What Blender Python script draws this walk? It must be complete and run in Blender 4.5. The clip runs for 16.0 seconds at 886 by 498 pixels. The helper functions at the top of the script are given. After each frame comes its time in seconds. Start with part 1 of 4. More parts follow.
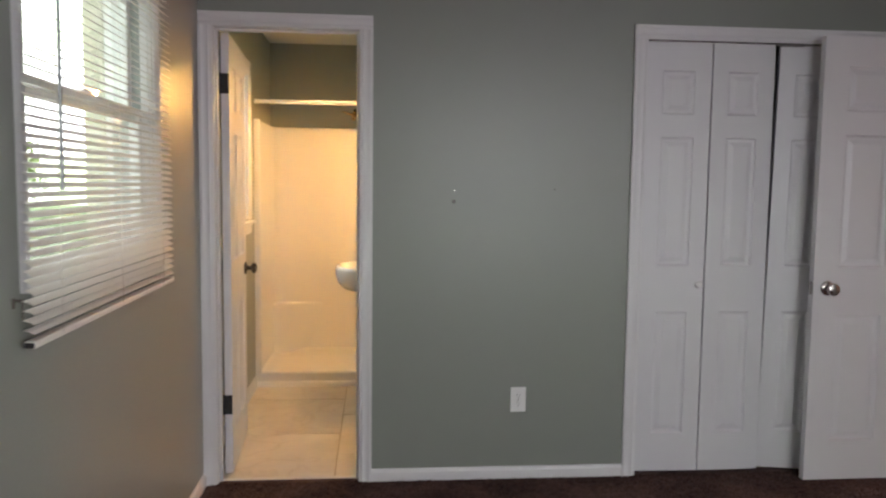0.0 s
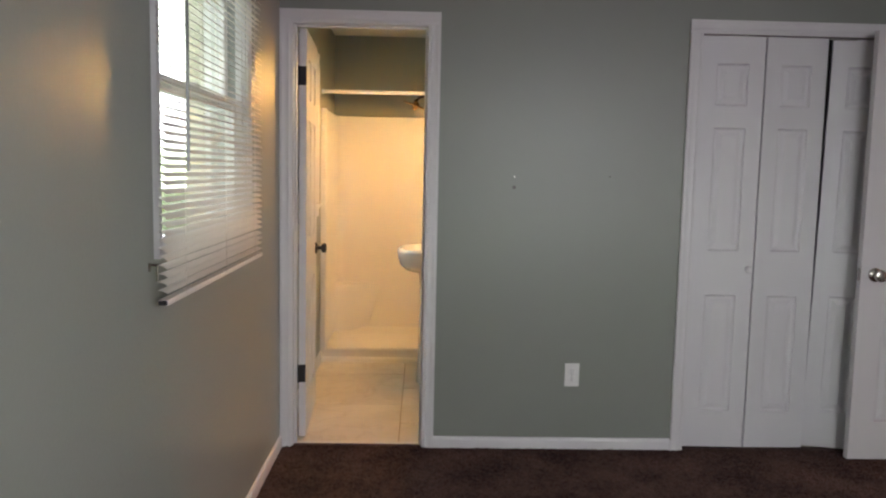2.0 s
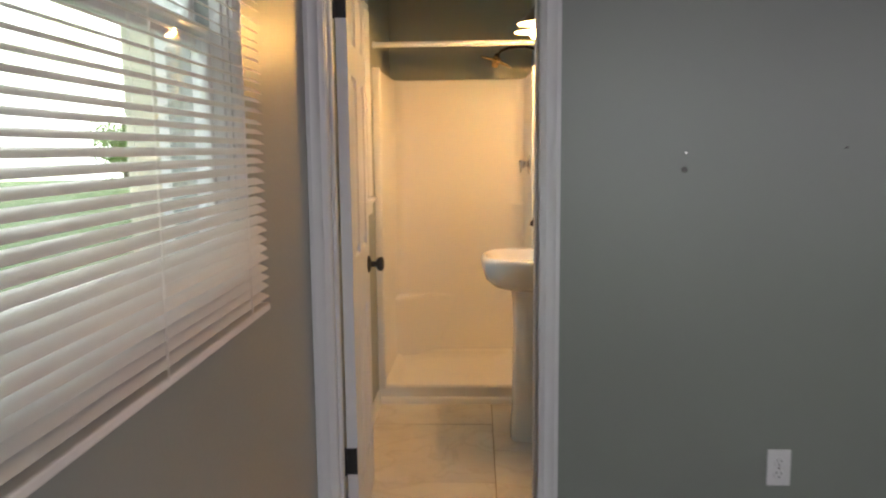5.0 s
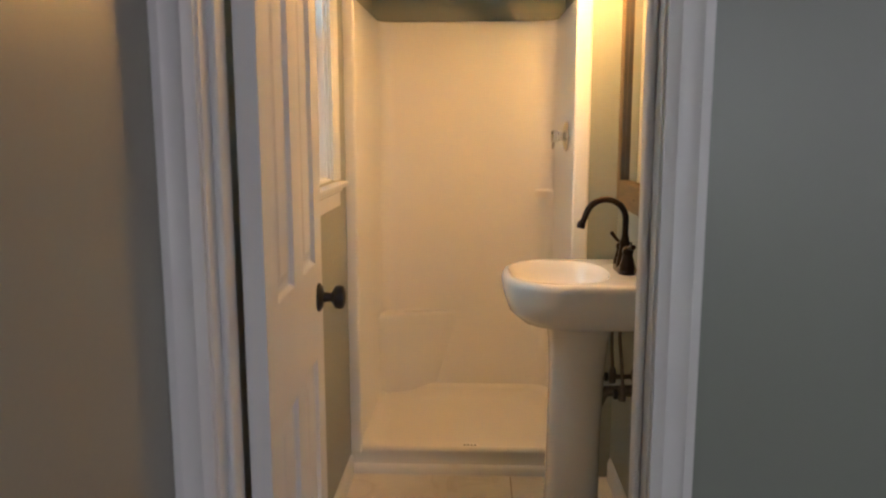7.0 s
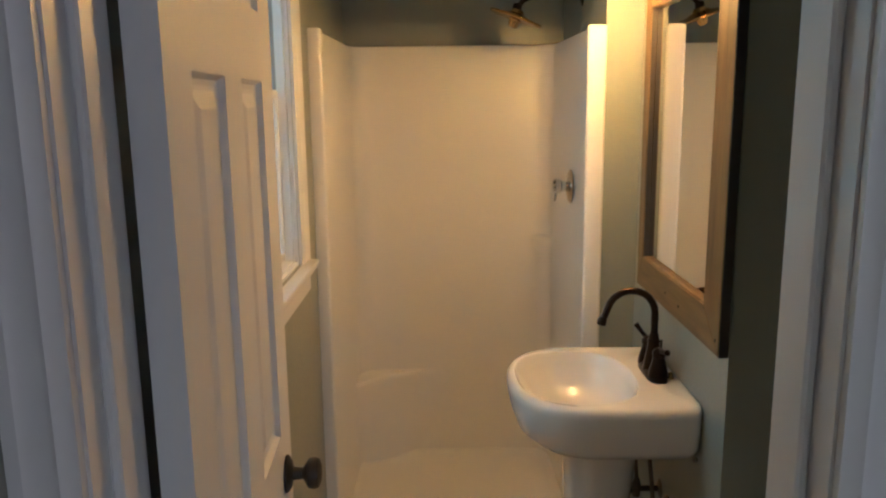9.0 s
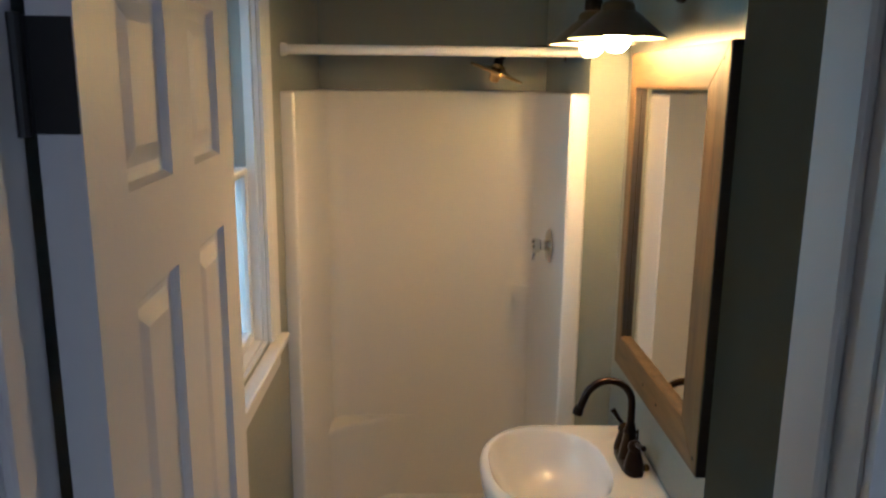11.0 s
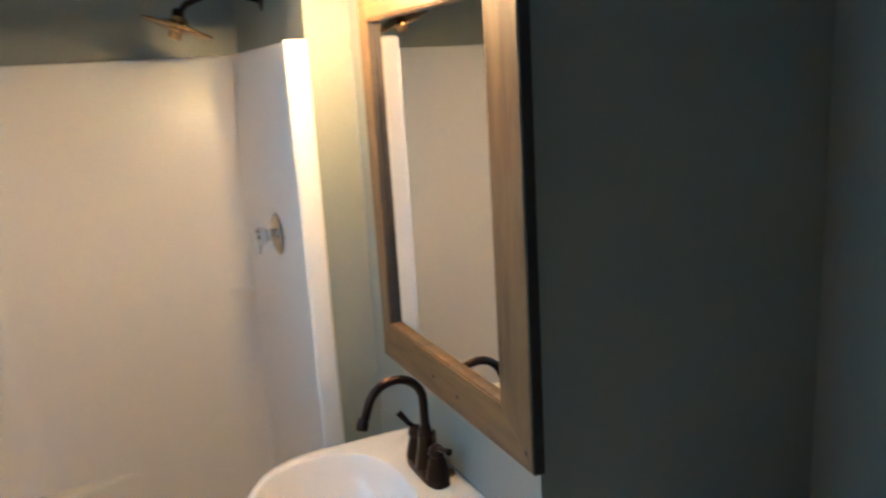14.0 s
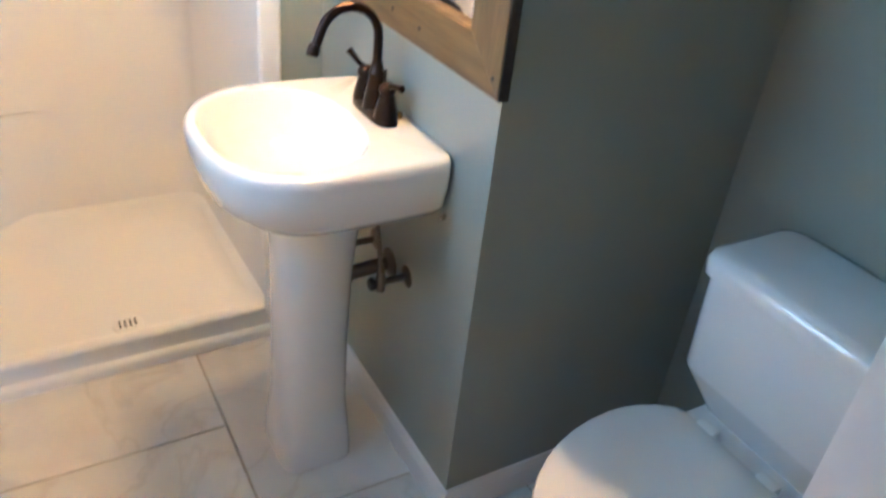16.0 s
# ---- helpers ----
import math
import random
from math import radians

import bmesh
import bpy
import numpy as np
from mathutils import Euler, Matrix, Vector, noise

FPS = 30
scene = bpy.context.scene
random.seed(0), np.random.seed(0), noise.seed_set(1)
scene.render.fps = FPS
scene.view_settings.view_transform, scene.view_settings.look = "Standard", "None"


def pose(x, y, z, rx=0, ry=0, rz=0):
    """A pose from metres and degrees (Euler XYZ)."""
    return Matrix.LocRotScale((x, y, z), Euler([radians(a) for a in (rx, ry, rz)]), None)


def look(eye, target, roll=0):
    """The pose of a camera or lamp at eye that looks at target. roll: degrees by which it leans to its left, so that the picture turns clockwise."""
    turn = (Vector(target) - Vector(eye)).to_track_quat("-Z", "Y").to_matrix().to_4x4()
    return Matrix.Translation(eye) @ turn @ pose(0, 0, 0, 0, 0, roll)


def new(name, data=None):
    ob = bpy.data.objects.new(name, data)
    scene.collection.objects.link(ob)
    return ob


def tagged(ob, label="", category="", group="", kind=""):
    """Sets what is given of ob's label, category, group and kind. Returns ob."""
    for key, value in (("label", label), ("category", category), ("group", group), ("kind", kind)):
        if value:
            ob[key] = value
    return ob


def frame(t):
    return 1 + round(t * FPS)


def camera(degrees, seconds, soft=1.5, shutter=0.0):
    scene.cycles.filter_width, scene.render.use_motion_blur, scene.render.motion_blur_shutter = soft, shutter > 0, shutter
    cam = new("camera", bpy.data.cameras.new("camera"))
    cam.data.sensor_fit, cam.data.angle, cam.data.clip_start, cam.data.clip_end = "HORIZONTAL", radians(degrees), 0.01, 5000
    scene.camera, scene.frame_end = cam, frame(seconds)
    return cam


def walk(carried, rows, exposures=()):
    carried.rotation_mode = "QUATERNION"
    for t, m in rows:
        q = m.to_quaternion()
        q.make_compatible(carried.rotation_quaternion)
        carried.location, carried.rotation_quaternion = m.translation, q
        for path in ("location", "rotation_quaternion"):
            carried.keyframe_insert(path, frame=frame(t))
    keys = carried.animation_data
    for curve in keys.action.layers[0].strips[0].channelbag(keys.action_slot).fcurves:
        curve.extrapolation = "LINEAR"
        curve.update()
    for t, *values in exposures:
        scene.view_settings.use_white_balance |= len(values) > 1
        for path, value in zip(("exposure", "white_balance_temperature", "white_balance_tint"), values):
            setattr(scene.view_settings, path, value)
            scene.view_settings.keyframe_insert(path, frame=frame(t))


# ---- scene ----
cam = camera(60.1, 16.0, soft=2.2, shutter=0.5)
PATH = [
    (0, (0.758, -3.434, 1.367), (0.937, -1.449, 1.197), 0.7),
    (0.5, (0.729, -3.559, 1.372), (0.851, -1.572, 1.184), 0.7),
    (1, (0.713, -3.657, 1.362), (0.82, -1.67, 1.162), 1.0),
    (1.5, (0.69, -3.687, 1.36), (0.762, -1.698, 1.161), 1.6),
    (2, (0.671, -3.664, 1.355), (0.73, -1.675, 1.154), 1.2),
    (2.5, (0.65, -3.589, 1.35), (0.665, -1.599, 1.146), 1.4),
    (3, (0.635, -3.361, 1.343), (0.596, -1.372, 1.137), 0.9),
    (3.5, (0.643, -3.11, 1.348), (0.559, -1.123, 1.131), 0.9),
    (4, (0.624, -2.898, 1.345), (0.523, -0.913, 1.117), -0.9),
    (4.2, (0.598, -2.792, 1.358), (0.501, -0.808, 1.124), -0.6),
    (6.5, (0.431, -1.315, 1.308), (0.355, 0.661, 1.011), -0.8),
    (7, (0.439, -1.058, 1.292), (0.356, 0.917, 0.986), -0.1),
    (7.5, (0.408, -0.811, 1.3), (0.35, 1.165, 0.996), 0.5),
    (8, (0.385, -0.634, 1.361), (0.359, 1.346, 1.079), -0.1),
    (10.3, (0.358, -0.569, 1.766), (0.37, 1.364, 1.252), -0.4),
    (10.5, (0.372, -0.542, 1.78), (0.4, 1.394, 1.276), 0.1),
    (11, (0.377, -0.495, 1.8), (0.426, 1.46, 1.379), 0.6),
    (11.5, (0.389, -0.448, 1.818), (0.433, 1.514, 1.432), -0.0),
    (12, (0.382, -0.414, 1.842), (0.439, 1.548, 1.461), 1.4),
    (12.5, (0.366, -0.356, 1.847), (0.523, 1.6, 1.462), 2.6),
    (13, (0.374, -0.273, 1.829), (0.705, 1.646, 1.377), 0.9),
    (13.5, (0.347, -0.17, 1.764), (0.918, 1.693, 1.31), -1.9),
    (14, (0.341, -0.078, 1.677), (1.152, 1.695, 1.233), -3.5),
    (14.5, (0.325, -0.039, 1.659), (1.328, 1.606, 1.124), -3.2),
    (15, (0.274, -0.024, 1.582), (1.352, 1.553, 0.992), -0.3),
    (15.5, (0.251, -0.028, 1.533), (1.278, 1.431, 0.63), 4.1),
    (16, (0.246, -0.053, 1.483), (1.159, 1.372, 0.417), 6.5),
]
walk(cam, [(t, look(eye, target, roll)) for t, eye, target, roll in PATH], exposures=[(0.0, 0.63, 6050, 26), (2.0, 0.58, 6050, 26), (4.2, 0.42, 5950, 26), (6.3, 0.09, 5900, 28), (7.0, -0.02, 5850, 28), (8.2, -0.35, 5650, 26), (10.3, -0.62, 4950, 23), (12.5, -0.84, 4650, 22), (13.5, -0.44, 4600, 25), (14.5, 0.4, 4150, 22), (15.2, 1.02, 4100, 22), (16.0, 1.12, 4450, 25)])

# ---- world, sun, large lights, exposure ----
world = bpy.data.worlds.new("sky")
scene.world = world
world.use_nodes = True
wn = world.node_tree
sky = wn.nodes.new("ShaderNodeTexSky")
sky.sky_type = 'NISHITA'
sky.sun_disc = False
sky.sun_elevation = radians(48)
sky.sun_rotation = radians(131)
wn.links.new(sky.outputs[0], wn.nodes["Background"].inputs[0])
wn.nodes["Background"].inputs[1].default_value = 0.15
sun = new("sun", bpy.data.lights.new("sun", 'SUN'))
sun.data.energy, sun.data.angle, sun.data.color = 4.5, radians(0.5), (1.0, 0.95, 0.87)
sun.matrix_world = look((4, 0, 9), (4 - 0.5, 0.43, 9 - 0.75))
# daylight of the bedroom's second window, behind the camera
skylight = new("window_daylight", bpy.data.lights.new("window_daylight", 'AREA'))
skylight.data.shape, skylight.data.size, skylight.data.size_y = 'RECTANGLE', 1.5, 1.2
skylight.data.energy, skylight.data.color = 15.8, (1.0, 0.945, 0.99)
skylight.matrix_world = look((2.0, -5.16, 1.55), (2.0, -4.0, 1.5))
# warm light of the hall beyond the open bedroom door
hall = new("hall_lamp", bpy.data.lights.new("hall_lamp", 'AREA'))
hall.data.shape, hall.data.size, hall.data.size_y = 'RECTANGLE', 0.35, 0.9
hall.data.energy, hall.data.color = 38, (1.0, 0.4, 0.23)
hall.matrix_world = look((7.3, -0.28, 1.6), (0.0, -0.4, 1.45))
# added pinkish fill for the west wall, at an assumed side window behind the camera
side_fill = new("side_fill_light", bpy.data.lights.new("side_fill_light", 'AREA'))
side_fill.data.shape, side_fill.data.size, side_fill.data.size_y = 'RECTANGLE', 1.2, 1.1
side_fill.data.energy, side_fill.data.color = 17, (1.0, 0.82, 0.94)
side_fill.matrix_world = look((3.6, -4.0, 1.55), (1.0, -4.3, 1.5))
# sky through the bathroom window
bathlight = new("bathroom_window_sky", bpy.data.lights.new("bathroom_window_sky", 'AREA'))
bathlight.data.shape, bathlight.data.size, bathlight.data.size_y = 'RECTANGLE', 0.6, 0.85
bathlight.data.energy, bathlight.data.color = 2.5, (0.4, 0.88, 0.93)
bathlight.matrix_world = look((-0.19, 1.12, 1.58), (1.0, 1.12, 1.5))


# ---- materials ----
def mat(name):
    m = bpy.data.materials.new(name)
    m.use_nodes = True
    return m, m.node_tree, m.node_tree.nodes["Principled BSDF"]


def node(nt, kind, **inputs):
    n = nt.nodes.new(kind)
    for k, v in inputs.items():
        n.inputs[k.replace("_", " ")].default_value = v
    return n


def surface(name, a, b, rough=0.5, scale=3.0, fine=60.0, bump=0.1, depth=0.002, metal=0.0, rough_var=0.08, coat=0.0, spec=0.5):
    """Two-scale procedural surface: a large mottle between colours a and b, fine grain in the bump and gloss."""
    m, nt, p = mat(name)
    tc = nt.nodes.new("ShaderNodeTexCoord")
    big = node(nt, "ShaderNodeTexNoise", Scale=scale, Detail=4.0, Roughness=0.6)
    small = node(nt, "ShaderNodeTexNoise", Scale=fine, Detail=3.0)
    for n in (big, small):
        nt.links.new(tc.outputs["Object"], n.inputs["Vector"])
    mix = nt.nodes.new("ShaderNodeMix")
    mix.data_type = 'RGBA'
    mix.inputs["A"].default_value, mix.inputs["B"].default_value = (*a, 1), (*b, 1)
    nt.links.new(big.outputs["Fac"], mix.inputs["Factor"])
    nt.links.new(mix.outputs["Result"], p.inputs["Base Color"])
    mr = node(nt, "ShaderNodeMapRange", To_Min=max(0.0, rough - rough_var), To_Max=min(1.0, rough + rough_var))
    nt.links.new(small.outputs["Fac"], mr.inputs["Value"])
    nt.links.new(mr.outputs["Result"], p.inputs["Roughness"])
    bp = node(nt, "ShaderNodeBump", Strength=bump, Distance=depth)
    nt.links.new(small.outputs["Fac"], bp.inputs["Height"])
    nt.links.new(bp.outputs["Normal"], p.inputs["Normal"])
    p.inputs["Metallic"].default_value = metal
    p.inputs["Coat Weight"].default_value = coat
    p.inputs["Specular IOR Level"].default_value = spec
    return m


def wood_mat(name, stretch):
    m, nt, p = mat(name)
    tc = nt.nodes.new("ShaderNodeTexCoord")
    mp = nt.nodes.new("ShaderNodeMapping")
    mp.inputs["Scale"].default_value = stretch
    nt.links.new(tc.outputs["Object"], mp.inputs["Vector"])
    grain = node(nt, "ShaderNodeTexNoise", Scale=3.0, Detail=6.0, Roughness=0.65, Distortion=0.6)
    nt.links.new(mp.outputs["Vector"], grain.inputs["Vector"])
    knots = node(nt, "ShaderNodeTexVoronoi", Scale=5.5)
    nt.links.new(tc.outputs["Object"], knots.inputs["Vector"])
    ramp = nt.nodes.new("ShaderNodeValToRGB")
    ramp.color_ramp.elements[0].position, ramp.color_ramp.elements[0].color = 0.3, (0.066, 0.038, 0.0115, 1)
    ramp.color_ramp.elements[1].position, ramp.color_ramp.elements[1].color = 0.74, (0.175, 0.106, 0.031, 1)
    nt.links.new(grain.outputs["Fac"], ramp.inputs["Fac"])
    kr = node(nt, "ShaderNodeMapRange", From_Min=0.03, From_Max=0.09)
    nt.links.new(knots.outputs["Distance"], kr.inputs["Value"])
    mix = nt.nodes.new("ShaderNodeMix")
    mix.data_type = 'RGBA'
    mix.inputs["A"].default_value = (0.09, 0.045, 0.02, 1)
    nt.links.new(kr.outputs["Result"], mix.inputs["Factor"])
    nt.links.new(ramp.outputs["Color"], mix.inputs["B"])
    nt.links.new(mix.outputs["Result"], p.inputs["Base Color"])
    p.inputs["Roughness"].default_value = 0.5
    bp = node(nt, "ShaderNodeBump", Strength=0.25, Distance=0.002)
    nt.links.new(grain.outputs["Fac"], bp.inputs["Height"])
    nt.links.new(bp.outputs["Normal"], p.inputs["Normal"])
    return m


def tile_mat():
    m, nt, p = mat("marble_look_tile")
    tc = nt.nodes.new("ShaderNodeTexCoord")
    info = nt.nodes.new("ShaderNodeObjectInfo")
    off = nt.nodes.new("ShaderNodeVectorMath")
    off.operation = 'ADD'
    sc = nt.nodes.new("ShaderNodeVectorMath")
    sc.operation = 'SCALE'
    sc.inputs[0].default_value = (7.1, 3.7, 1.9)
    nt.links.new(info.outputs["Random"], sc.inputs["Scale"])
    nt.links.new(tc.outputs["Object"], off.inputs[0])
    nt.links.new(sc.outputs[0], off.inputs[1])
    cloud = node(nt, "ShaderNodeTexNoise", Scale=2.2, Detail=5.0, Roughness=0.6)
    vein = node(nt, "ShaderNodeTexNoise", Scale=2.6, Detail=4.0, Roughness=0.5, Distortion=1.2)
    for n in (cloud, vein):
        nt.links.new(off.outputs[0], n.inputs["Vector"])
    ab = nt.nodes.new("ShaderNodeMath")
    ab.operation = 'SUBTRACT'
    ab.inputs[1].default_value = 0.5
    nt.links.new(vein.outputs["Fac"], ab.inputs[0])
    ab2 = nt.nodes.new("ShaderNodeMath")
    ab2.operation = 'ABSOLUTE'
    nt.links.new(ab.outputs[0], ab2.inputs[0])
    vr = node(nt, "ShaderNodeMapRange", From_Min=0.0, From_Max=0.028, To_Min=0.22, To_Max=0.0)
    nt.links.new(ab2.outputs[0], vr.inputs["Value"])
    ramp = nt.nodes.new("ShaderNodeValToRGB")
    ramp.color_ramp.elements[0].position, ramp.color_ramp.elements[0].color = 0.3, (0.57, 0.55, 0.53, 1)
    ramp.color_ramp.elements[1].position, ramp.color_ramp.elements[1].color = 0.65, (0.74, 0.72, 0.69, 1)
    nt.links.new(cloud.outputs["Fac"], ramp.inputs["Fac"])
    mix = nt.nodes.new("ShaderNodeMix")
    mix.data_type = 'RGBA'
    mix.inputs["B"].default_value = (0.36, 0.31, 0.26, 1)
    nt.links.new(vr.outputs["Result"], mix.inputs["Factor"])
    nt.links.new(ramp.outputs["Color"], mix.inputs["A"])
    nt.links.new(mix.outputs["Result"], p.inputs["Base Color"])
    p.inputs["Roughness"].default_value = 0.32
    return m


def carpet_mat():
    m, nt, p = mat("brown_carpet")
    tc = nt.nodes.new("ShaderNodeTexCoord")
    big = node(nt, "ShaderNodeTexNoise", Scale=3.5, Detail=3.0)
    tuft = node(nt, "ShaderNodeTexNoise", Scale=130.0, Detail=3.0, Roughness=0.7)
    mid = node(nt, "ShaderNodeTexNoise", Scale=34.0, Detail=4.0, Roughness=0.7)
    for n in (big, tuft, mid):
        nt.links.new(tc.outputs["Object"], n.inputs["Vector"])
    add = nt.nodes.new("ShaderNodeMath")
    add.operation = 'MULTIPLY_ADD'
    add.inputs[1].default_value = 0.55
    nt.links.new(mid.outputs["Fac"], add.inputs[0])
    half = nt.nodes.new("ShaderNodeMath")
    half.operation = 'MULTIPLY'
    half.inputs[1].default_value = 0.45
    nt.links.new(tuft.outputs["Fac"], half.inputs[0])
    nt.links.new(half.outputs[0], add.inputs[2])
    patchy = nt.nodes.new("ShaderNodeMath")
    patchy.operation = 'MULTIPLY_ADD'
    patchy.inputs[1].default_value = 0.5
    patchy.inputs[2].default_value = -0.25
    nt.links.new(big.outputs["Fac"], patchy.inputs[0])
    tot = nt.nodes.new("ShaderNodeMath")
    nt.links.new(add.outputs[0], tot.inputs[0])
    nt.links.new(patchy.outputs[0], tot.inputs[1])
    ramp = nt.nodes.new("ShaderNodeValToRGB")
    ramp.color_ramp.elements[0].position, ramp.color_ramp.elements[0].color = 0.36, (0.03, 0.018, 0.0145, 1)
    ramp.color_ramp.elements[1].position, ramp.color_ramp.elements[1].color = 0.68, (0.135, 0.08, 0.064, 1)
    nt.links.new(tot.outputs[0], ramp.inputs["Fac"])
    nt.links.new(ramp.outputs["Color"], p.inputs["Base Color"])
    p.inputs["Roughness"].default_value = 0.95
    p.inputs["Specular IOR Level"].default_value = 0.1
    p.inputs["Sheen Weight"].default_value = 0.05
    bp = node(nt, "ShaderNodeBump", Strength=0.6, Distance=0.008)
    nt.links.new(add.outputs[0], bp.inputs["Height"])
    nt.links.new(bp.outputs["Normal"], p.inputs["Normal"])
    return m


def glass_mat(name, rough=0.0, tint=(1, 1, 1)):
    m, nt, p = mat(name)
    p.inputs["Base Color"].default_value = (*tint, 1)
    p.inputs["Transmission Weight"].default_value = 1.0
    p.inputs["Roughness"].default_value = rough
    p.inputs["IOR"].default_value = 1.45
    return m


def emit_mat(name, color, strength):
    m, nt, p = mat(name)
    p.inputs["Base Color"].default_value = (*color, 1)
    p.inputs["Emission Color"].default_value = (*color, 1)
    p.inputs["Emission Strength"].default_value = strength
    return m


M_PAINT = surface("sage_wall_paint", (0.25, 0.272, 0.238), (0.276, 0.296, 0.262), rough=0.36, scale=1.6, fine=90, bump=0.12)
M_CEIL = surface("ceiling_paint", (0.72, 0.71, 0.68), (0.77, 0.76, 0.73), rough=0.9, scale=2, fine=70, bump=0.3)
M_TRIM = surface("white_trim_paint", (0.70, 0.70, 0.70), (0.76, 0.76, 0.76), rough=0.38, scale=5, fine=40, bump=0.08)
M_DOOR = surface("white_door_paint", (0.68, 0.68, 0.69), (0.74, 0.74, 0.75), rough=0.42, scale=4, fine=110, bump=0.15)
M_ACRYL = surface("shower_acrylic", (0.76, 0.755, 0.74), (0.8, 0.795, 0.78), rough=0.28, scale=1.5, fine=9, bump=0.03, depth=0.001, rough_var=0.01, spec=0.3)
M_CERAM = surface("white_vitreous_china", (0.73, 0.73, 0.73), (0.78, 0.78, 0.77), rough=0.14, scale=3, fine=12, bump=0.02, rough_var=0.03, coat=0.5)
M_SEAT = surface("white_toilet_seat", (0.74, 0.73, 0.70), (0.78, 0.77, 0.74), rough=0.22, scale=3, fine=14, bump=0.02)
M_BRONZE = surface("oil_rubbed_bronze", (0.013, 0.009, 0.008), (0.034, 0.021, 0.015), rough=0.3, scale=14, fine=50, bump=0.05, metal=0.85)
M_SHADE = surface("dark_shade_metal", (0.075, 0.05, 0.022), (0.115, 0.078, 0.036), rough=0.33, scale=8, fine=60, bump=0.05, metal=0.4)
M_SHADE_IN = surface("shade_lining", (0.62, 0.55, 0.45), (0.7, 0.63, 0.52), rough=0.45, scale=8, fine=50, bump=0.04)
M_CHROME = surface("chrome", (0.72, 0.72, 0.72), (0.8, 0.8, 0.8), rough=0.12, scale=8, fine=50, bump=0.02, metal=1.0)
M_NICKEL = surface("satin_nickel", (0.42, 0.4, 0.37), (0.5, 0.48, 0.44), rough=0.24, scale=8, fine=50, bump=0.02, metal=1.0)
M_BRASS = surface("aged_brass", (0.42, 0.27, 0.1), (0.55, 0.38, 0.16), rough=0.22, scale=9, fine=50, bump=0.03, metal=1.0)
M_BLACK = surface("black_iron", (0.008, 0.008, 0.008), (0.016, 0.015, 0.014), rough=0.5, scale=10, fine=60, bump=0.05)
# black of the mirror frame's sides; also paints the shade on its inner edge
M_DARK = surface("black_side_and_edge_shade", (0.012, 0.01, 0.009), (0.03, 0.024, 0.02), rough=0.6, scale=20, fine=60, bump=0.2)
M_GROUT = surface("grey_grout", (0.33, 0.28, 0.22), (0.42, 0.36, 0.29), rough=0.9, scale=9, fine=120, bump=0.4)
M_PLASTER = surface("torn_wall_patch", (0.13, 0.125, 0.115), (0.2, 0.19, 0.18), rough=0.9, scale=60, fine=200, bump=0.5)
M_BLIND = surface("vinyl_blind", (0.72, 0.70, 0.64), (0.78, 0.76, 0.7), rough=0.4, scale=4, fine=40, bump=0.03)
M_PLATE = surface("white_plastic", (0.76, 0.76, 0.75), (0.8, 0.8, 0.79), rough=0.3, scale=6, fine=40, bump=0.02)
M_PVC = surface("dull_pipe_metal", (0.1, 0.085, 0.07), (0.2, 0.17, 0.14), rough=0.35, scale=18, fine=60, bump=0.1, metal=0.8)
M_VINYL = surface("white_window_vinyl", (0.74, 0.75, 0.76), (0.79, 0.8, 0.8), rough=0.35, scale=4, fine=40, bump=0.03)
M_GRASS = surface("lawn", (0.05, 0.09, 0.025), (0.1, 0.15, 0.045), rough=0.95, scale=1.2, fine=30, bump=0.8, depth=0.03)
M_LEAF = surface("leaf_green", (0.05, 0.1, 0.025), (0.12, 0.17, 0.05), rough=0.6, scale=2, fine=20, bump=0.2)
_nt = M_LEAF.node_tree
_tr = _nt.nodes.new("ShaderNodeBsdfTranslucent")
_tr.inputs["Color"].default_value = (0.2, 0.3, 0.06, 1)
_mx = _nt.nodes.new("ShaderNodeMixShader")
_mx.inputs["Fac"].default_value = 0.55
_nt.links.new(_nt.nodes["Principled BSDF"].outputs[0], _mx.inputs[1])
_nt.links.new(_tr.outputs[0], _mx.inputs[2])
_nt.links.new(_mx.outputs[0], _nt.nodes["Material Output"].inputs["Surface"])
M_BARK = surface("bark", (0.08, 0.06, 0.045), (0.14, 0.11, 0.08), rough=0.95, scale=6, fine=25, bump=0.9, depth=0.02)
M_WOOD = wood_mat("knotty_pine_upright", (14, 14, 1.3))
M_WOOD_H = wood_mat("knotty_pine_level", (14, 1.3, 14))
M_TILE = tile_mat()
M_CARPET = carpet_mat()
M_GLASS = glass_mat("window_glass")
M_BULB = emit_mat("lit_warm_bulb", (1.0, 0.53, 0.12), 490.0)
# self-lit backdrop: haze and daylight on far greenery put into emission colour
M_BACKDROP_GLOW, _nt, _p = mat("glowing_backdrop")
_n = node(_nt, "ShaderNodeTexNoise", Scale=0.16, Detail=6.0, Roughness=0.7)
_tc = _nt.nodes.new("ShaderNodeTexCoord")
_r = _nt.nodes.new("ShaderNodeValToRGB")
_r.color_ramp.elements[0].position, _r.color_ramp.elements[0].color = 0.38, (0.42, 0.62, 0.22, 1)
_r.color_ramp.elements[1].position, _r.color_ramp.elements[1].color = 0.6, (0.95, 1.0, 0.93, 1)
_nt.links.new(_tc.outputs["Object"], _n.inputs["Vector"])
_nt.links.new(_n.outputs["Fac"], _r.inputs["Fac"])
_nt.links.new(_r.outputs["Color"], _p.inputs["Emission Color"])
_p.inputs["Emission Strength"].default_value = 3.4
M_BACKDROP_GLOW.cycles.emission_sampling = 'NONE'
M_CREAM = surface("cream_exterior_trim", (0.62, 0.6, 0.48), (0.68, 0.66, 0.54), rough=0.55, scale=5, fine=50, bump=0.1)
